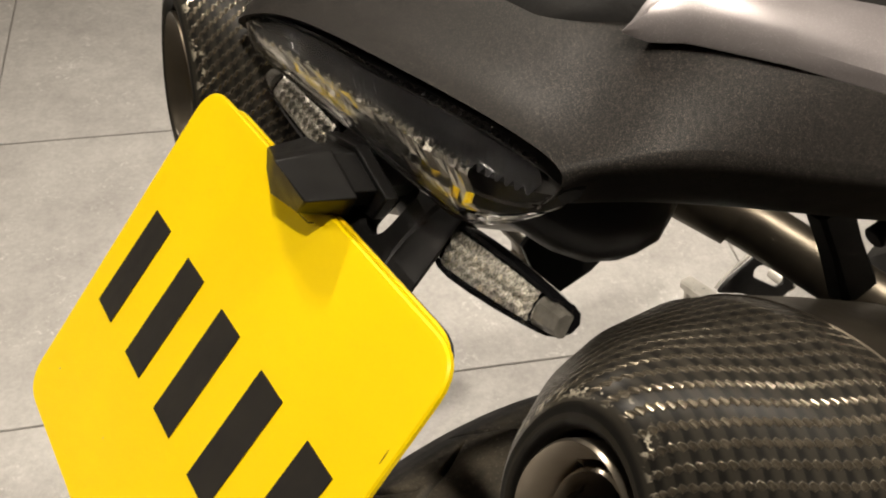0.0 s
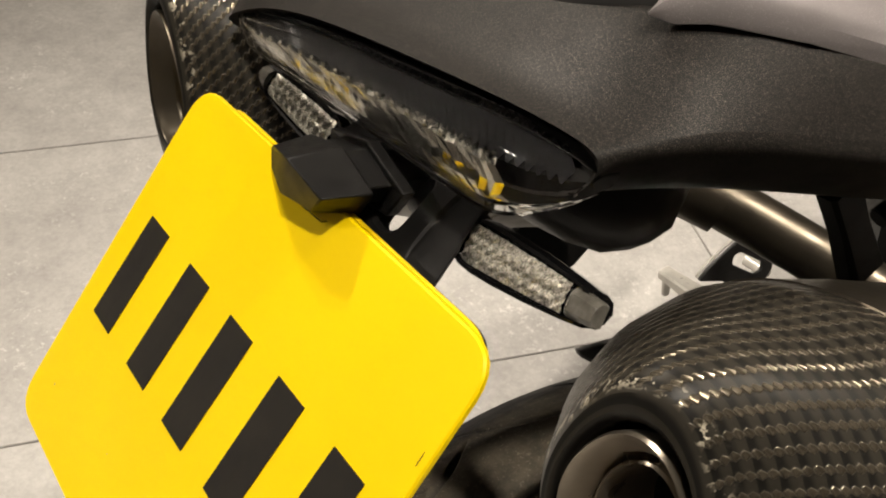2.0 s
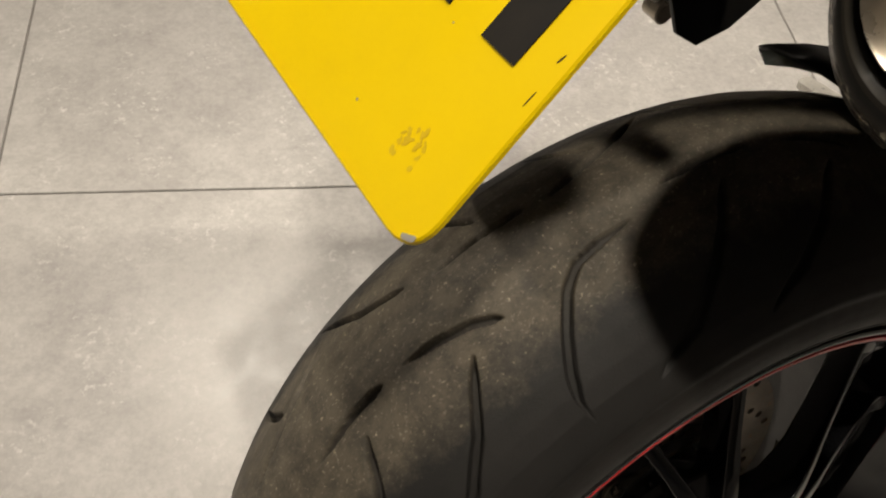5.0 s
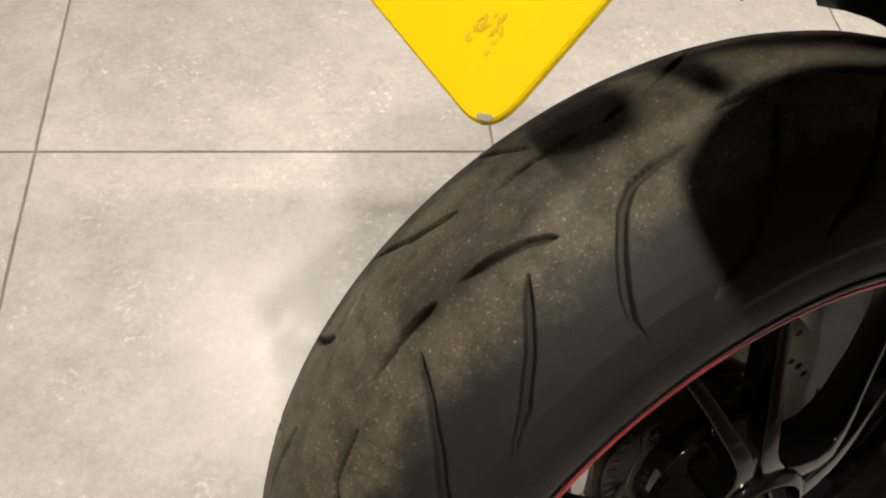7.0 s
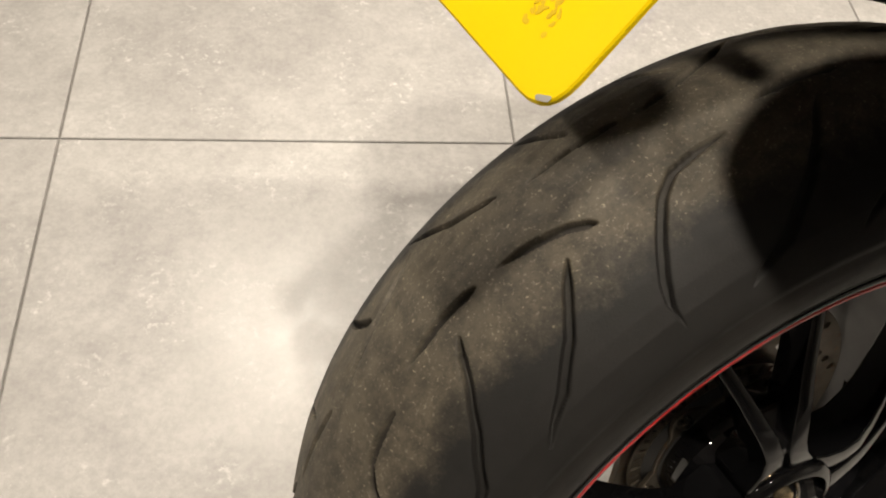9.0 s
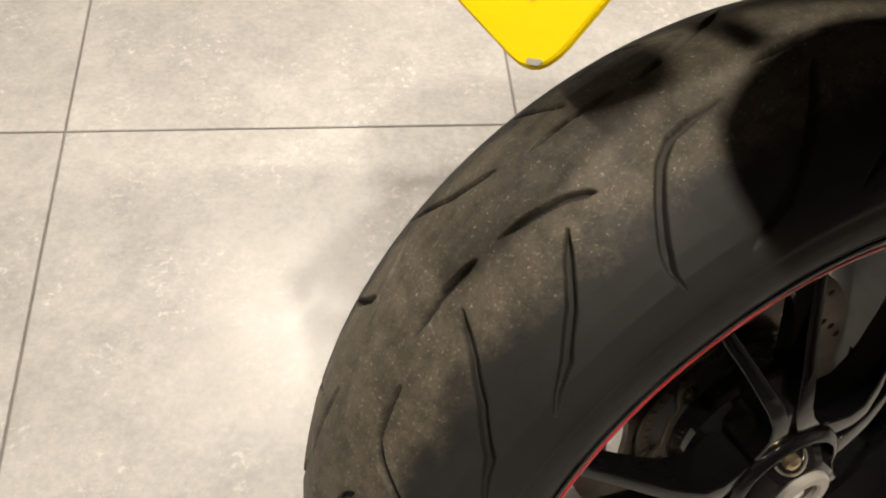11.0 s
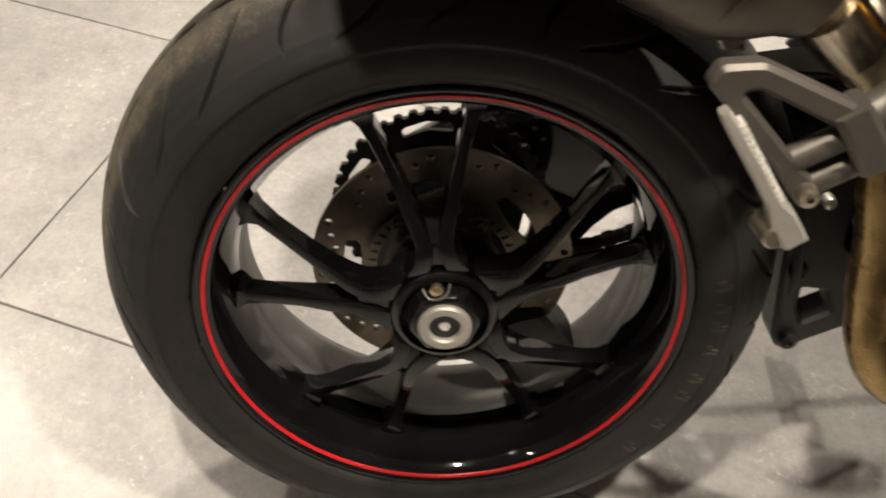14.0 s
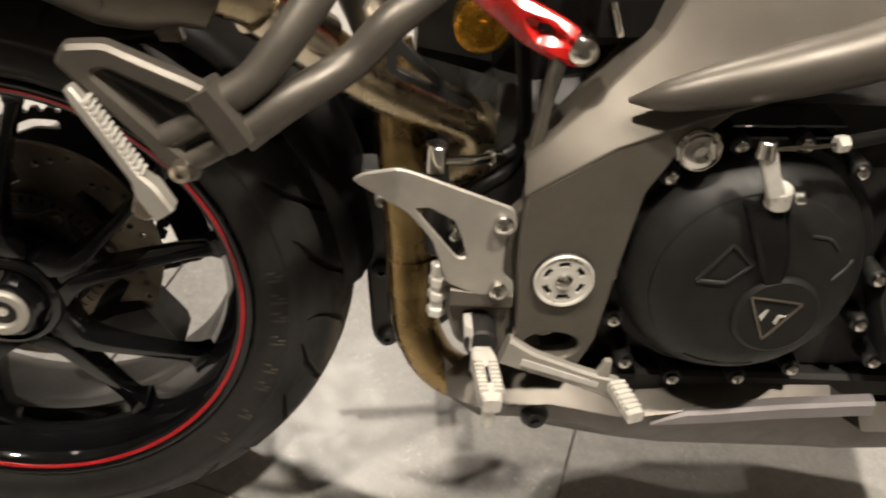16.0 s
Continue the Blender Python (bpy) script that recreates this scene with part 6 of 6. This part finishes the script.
def build_engine():
    # crankcase mass
    rings = []
    for x, w, zt, zb in ((0.500, 0.120, 0.230, 0.020), (0.540, 0.150, 0.255, -0.010), (0.640, 0.165, 0.262, -0.030), (0.780, 0.165, 0.262, -0.030), (0.900, 0.150, 0.300, -0.020), (0.980, 0.130, 0.330, 0.010)):
        rings.append([Vector((x, y * w, zb + (zt - zb) * k)) for y, k in ((-1, 0.85), (-1, 0.15), (-0.85, 0), (0.85, 0), (1, 0.15), (1, 0.85), (0.85, 1), (-0.85, 1))])
    eng = part("engine", loft(rings), M["black_matt"], None, "matt black engine with round clutch cover", 25)
    rear = part("gearbox", block([((0.400, 0.01, 0.090), (0, 1, 0), (0, 0, 1), 0.050, 0.070, 0.015), ((0.440, 0.0, 0.120), (0, 1, 0), (0, 0, 1), 0.100, 0.120, 0.02), ((0.520, 0.0, 0.130), (0, 1, 0), (0, 0, 1), 0.120, 0.130, 0.02)]), M["black_matt"], eng)
    C = Vector((0.6435, -0.0, 0.1350))
    part("cover_flange", revolve([(0.0, -0.155), (0.112, -0.155), (0.115, -0.165), (0.115, -0.176), (0.112, -0.180), (0.0, -0.180)], 72, centre=C), M["cover_black"], eng)
    cover = part("clutch_cover", revolve([(0.1035, -0.172), (0.1035, -0.186), (0.1000, -0.196), (0.0960, -0.2040), (0.0890, -0.2125), (0.0845, -0.2160), (0.0838, -0.2190), (0.0740, -0.2262), (0.0600, -0.2300), (0.0, -0.2325), (0.0, -0.170)], 96, centre=C), M["cover_black"], eng, "matt black domed clutch cover", 25)
    B = Vector((0.6625, 0, 0.1170))
    part("badge_boss", revolve([(0.0, -0.2365), (0.0330, -0.2365), (0.0360, -0.2340), (0.0370, -0.225), (0.0, -0.225)], 56, centre=B), M["cover_black"], eng, smooth=25)
    tri_out = rounded([(0.6345, 0.1372), (0.6815, 0.1312), (0.6550, 0.0930)], 0.004, 3)
    tri_in = rounded([(0.6370, 0.1354), (0.6783, 0.1302), (0.6551, 0.0968)], 0.003, 3)
    part("badge", plate(tri_out, [tri_in], 0.0012, (0, -0.2364, 0), bevel=0), M["outlet_steel"], eng, "plain bright three-cornered badge", 20)
    part("badge_bar", plate([(0.6470, 0.1180), (0.6515, 0.1245), (0.6535, 0.1243), (0.6495, 0.1130)], [], 0.0010, (0, -0.2364, 0), bevel=0), M["alloy"], eng, smooth=20)
    part("badge_bar", plate([(0.6600, 0.1120), (0.6625, 0.1195), (0.6700, 0.1185), (0.6640, 0.1165), (0.6630, 0.1100)], [], 0.0010, (0, -0.2364, 0), bevel=0), M["alloy"], eng, smooth=20)
    # raised shield shapes on the dome
    radii, depth = [0.0, 0.060, 0.074, 0.0838, 0.0845, 0.089, 0.096, 0.1035], [-0.2325, -0.2300, -0.2262, -0.2190, -0.2160, -0.2125, -0.2040, -0.186]

    def dome(x, z, lift=0.0):
        return Vector((x, float(np.interp(math.hypot(x - C.x, z - C.z), radii, depth)) - lift, z))
    shield = [(0.5905, 0.1465), (0.6130, 0.1800), (0.6325, 0.1630), (0.6145, 0.1455)]
    for a, b in zip(shield, shield[1:] + shield[:1]):
        part("rib", tube([dome(a[0] + (b[0] - a[0]) * t, a[1] + (b[1] - a[1]) * t, 0.0004) for t in np.linspace(0, 1, 5)], 0.0017, 8, 2), M["black_matt"], eng)
    for run in (((0.672, 0.190), (0.690, 0.186), (0.700, 0.176)), ((0.700, 0.150), (0.708, 0.157), (0.716, 0.165)), ((0.600, 0.066), (0.625, 0.060), (0.660, 0.061))):
        part("rib", tube([dome(x, z, 0.0003) for x, z in run], 0.0015, 8, 5), M["black_matt"], eng)
    part("lever_tower", block([((0.630, -0.216, 0.214), (1, 0, 0), (0, 1, 0), 0.0160, 0.018, 0.004), ((0.636, -0.222, 0.195), (1, 0, 0), (0, 1, 0), 0.0150, 0.018, 0.004), ((0.645, -0.224, 0.172), (1, 0, 0), (0, 1, 0), 0.0125, 0.016, 0.004), ((0.650, -0.224, 0.150), (1, 0, 0), (0, 1, 0), 0.0090, 0.0125, 0.003), ((0.653, -0.221, 0.138), (1, 0, 0), (0, 1, 0), 0.0040, 0.0125, 0.002)]), M["black_plastic"], eng, "black clutch lever tower", 30)
    part("oil_cap", revolve([(0.0, -0.008), (0.004, -0.008), (0.005, -0.012), (0.012, -0.012), (0.014, -0.008), (0.014, 0.0), (0.0, 0.0)], 32, centre=(0.566, -0.188, 0.150)), M["black_matt"], eng)
    part("oil_cap_ring", revolve([(0.0105, -0.0125), (0.0120, -0.0125), (0.0120, -0.0115), (0.0105, -0.0115)], 32, centre=(0.566, -0.188, 0.150)), M["alloy"], eng)
    m = bolt_mesh("cover_bolt", 0.0058, 0.02, M["chrome"])
    for x, z in ((0.568, 0.2140), (0.541, 0.173), (0.537, 0.124), (0.546, 0.075), (0.564, 0.029), (0.611, 0.011), (0.671, 0.013), (0.719, 0.025), (0.767, 0.076), (0.720, 0.225), (0.617, 0.243), (0.668, 0.247), (0.793, 0.035), (0.768, 0.124)):
        place("cover_bolt", m, Matrix.Translation((x, -0.190, z)), eng)
        part("bolt_boss", cyl((x, -0.150, z), (x, -0.188, z), 0.0095, 0.0085, 16, None, 0.001), M["black_matt"], eng)
    part("sump_lip", block([((0.55, -0.150, 0.0), (0, 1, 0), (0, 0, 1), 0.03, 0.012, 0.004), ((0.95, -0.150, -0.005), (0, 1, 0), (0, 0, 1), 0.03, 0.012, 0.004)]), M["black_matt"], eng)
    for z in (0.2500, 0.2600):
        part("cooling_fin", block([((0.61, -0.160, z - 0.004), (0, 1, 0), (0, 0, 1), 0.020, 0.0014, 0.0005), ((0.70, -0.160, z), (0, 1, 0), (0, 0, 1), 0.020, 0.0014, 0.0005)]), M["black_gloss"], eng)
    part("front_case", block([((0.775, -0.170, 0.145), (0, 0, 1), (0, 1, 0), 0.050, 0.022, 0.008), ((0.800, -0.175, 0.120), (0, 0, 1), (0, 1, 0), 0.085, 0.026, 0.010), ((0.90, -0.170, 0.120), (0, 0, 1), (0, 1, 0), 0.085, 0.026, 0.010)]), M["black_matt"], eng, smooth=30)
    # clutch lever and cable
    lever = part("clutch_lever", block([((0.615, -0.236, 0.264), (1, 0, 0), (0, 1, 0), 0.0064, 0.0050, 0.002), ((0.622, -0.237, 0.246), (1, 0, 0), (0, 1, 0), 0.0066, 0.0045, 0.002), ((0.631, -0.237, 0.228), (1, 0, 0), (0, 1, 0), 0.0080, 0.0050, 0.002)]), M["alloy"], eng, "bright clutch lever")
    part("lever_eye", cyl((0.637, -0.230, 0.216), (0.634, -0.234, 0.234), 0.0100, 0.0095, 24, None, 0.002), M["alloy"], eng)
    part("lever_screw", cyl((0.646, -0.236, 0.226), (0.653, -0.238, 0.228), 0.0060, None, 12, None, 0.001), M["chrome"], eng)
    part("lever_pin", cyl((0.615, -0.236, 0.258), (0.614, -0.236, 0.272), 0.0075, 0.0065, 16, None, 0.001), M["chrome"], eng)
    part("clutch_cable", tube([(0.615, -0.237, 0.2645), (0.650, -0.233, 0.2665), (0.672, -0.228, 0.2675)], 0.0016, 8, 4), M["steel"], eng)
    part("cable_sheath", tube([(0.672, -0.228, 0.2675), (0.720, -0.214, 0.272), (0.800, -0.190, 0.285)], [0.0055, 0.0050, 0.0050], 12, 6), M["black_plastic"], eng)
    part("cable_nut", cyl((0.668, -0.229, 0.2672), (0.677, -0.2265, 0.268), 0.0068, None, 6, None, 0.001), M["alloy"], eng)
    # shock adjuster and red rear-frame arm
    knob = revolve([(0.0, -0.006), (0.006, -0.006), (0.0065, -0.0045), (0.011, -0.0045), (0.0115, -0.006), (0.016, -0.006), (0.0165, -0.0045), (0.020, -0.004), (0.0228, -0.001), (0.0228, 0.020), (0.0, 0.020)], 48, centre=(0.4195, -0.100, 0.2965))
    part("shock_adjuster", knob, M["gold"], None, "gold anodised shock adjuster knob", 20)
    out = rounded([(0.330, 0.420), (0.372, 0.415), (0.434, 0.334), (0.478, 0.3165), (0.497, 0.302), (0.490, 0.287), (0.472, 0.286), (0.444, 0.297), (0.414, 0.317), (0.370, 0.345)], 0.008, 3)
    pocket = rounded([(0.447, 0.3155), (0.459, 0.3155), (0.470, 0.3070), (0.455, 0.3065)], 0.002, 2)
    arm = plate(out, [pocket], 0.022, (0, -0.128, 0), bevel=0.006)
    for v in arm.verts:
        v.co.y -= 0.35 * max(0.0, v.co.x - 0.40)
        v.co.z += 0.008
    red = part("rear_frame_arm", arm, M["red_paint"], None, "red painted rear frame arm", 40)
    place("arm_bolt", bolt_mesh("arm_bolt", 0.0115, 0.02, M["chrome"]), Matrix.Translation((0.484, -0.180, 0.310)), red, "bright flanged bolt")
    place("arm_bolt", bolt_mesh("arm_bolt", 0.0090, 0.02, M["chrome"]), Matrix.Translation((0.478, -0.150, 0.347)), red)
    part("frame_web", block([((0.500, -0.12, 0.345), (0, 1, 0), (0, 0, 1), 0.030, 0.045, 0.01), ((0.560, -0.11, 0.345), (0, 1, 0), (0, 0, 1), 0.030, 0.045, 0.01)]), M["black_plastic"], red)
    part("bright_pin", cyl((0.508, -0.150, 0.338), (0.518, -0.150, 0.312), 0.0028, None, 10), M["chrome"], red)
    # dark airbox and shock behind the frame's corner
    part("airbox", block([((0.372, 0.0, 0.285), (0, 1, 0), (0, 0, 1), 0.032, 0.045, 0.012), ((0.438, 0.0, 0.310), (0, 1, 0), (0, 0, 1), 0.042, 0.085, 0.02), ((0.470, 0.0, 0.325), (0, 1, 0), (0, 0, 1), 0.085, 0.135, 0.02), ((0.580, 0.0, 0.345), (0, 1, 0), (0, 0, 1), 0.095, 0.130, 0.02), ((0.760, 0.0, 0.380), (0, 1, 0), (0, 0, 1), 0.095, 0.120, 0.02)]), M["black_plastic"], None, "black plastic airbox", 30)
    # stay under the red arm
    part("silencer_stay", plate(rounded([(0.340, 0.292), (0.352, 0.294), (0.395, 0.252), (0.415, 0.243), (0.414, 0.233), (0.345, 0.262)], 0.004, 3), [rounded([(0.352, 0.280), (0.386, 0.252), (0.352, 0.266)], 0.003, 2)], 0.006, (0, -0.118, 0), bevel=0.001), M["black_matt"], None, "black silencer stay")


build_engine()


# ---- floor tiles ----
def build_tiles():
    gap, b = 0.0030, 0.0012
    w, h = PITCH_U - gap, PITCH_V - gap
    rings = [[(-w / 2, -h / 2, -0.003), (w / 2, -h / 2, -0.003), (w / 2, h / 2, -0.003), (-w / 2, h / 2, -0.003)]]
    rings.append([(x, y, -b) for x, y, _ in rings[0]])
    rings.append([(x - b * (1 if x > 0 else -1), y - b * (1 if y > 0 else -1), 0.0) for x, y, _ in rings[0]])
    me = finish(loft([[Vector(p) for p in r] for r in rings]), "tile", M["tile"], 0)
    for i in range(-6, 8):
        for j in range(-8, 6):
            x, y = U0 + (i + 0.5) * PITCH_U, V0 + (j + 0.5) * PITCH_V
            if abs(x) + w / 2 < ROOM and abs(y) + h / 2 < ROOM:
                ob = new("tile", me)
                ob.parent = floor
                ob.location = (x, y, 0)


build_tiles()
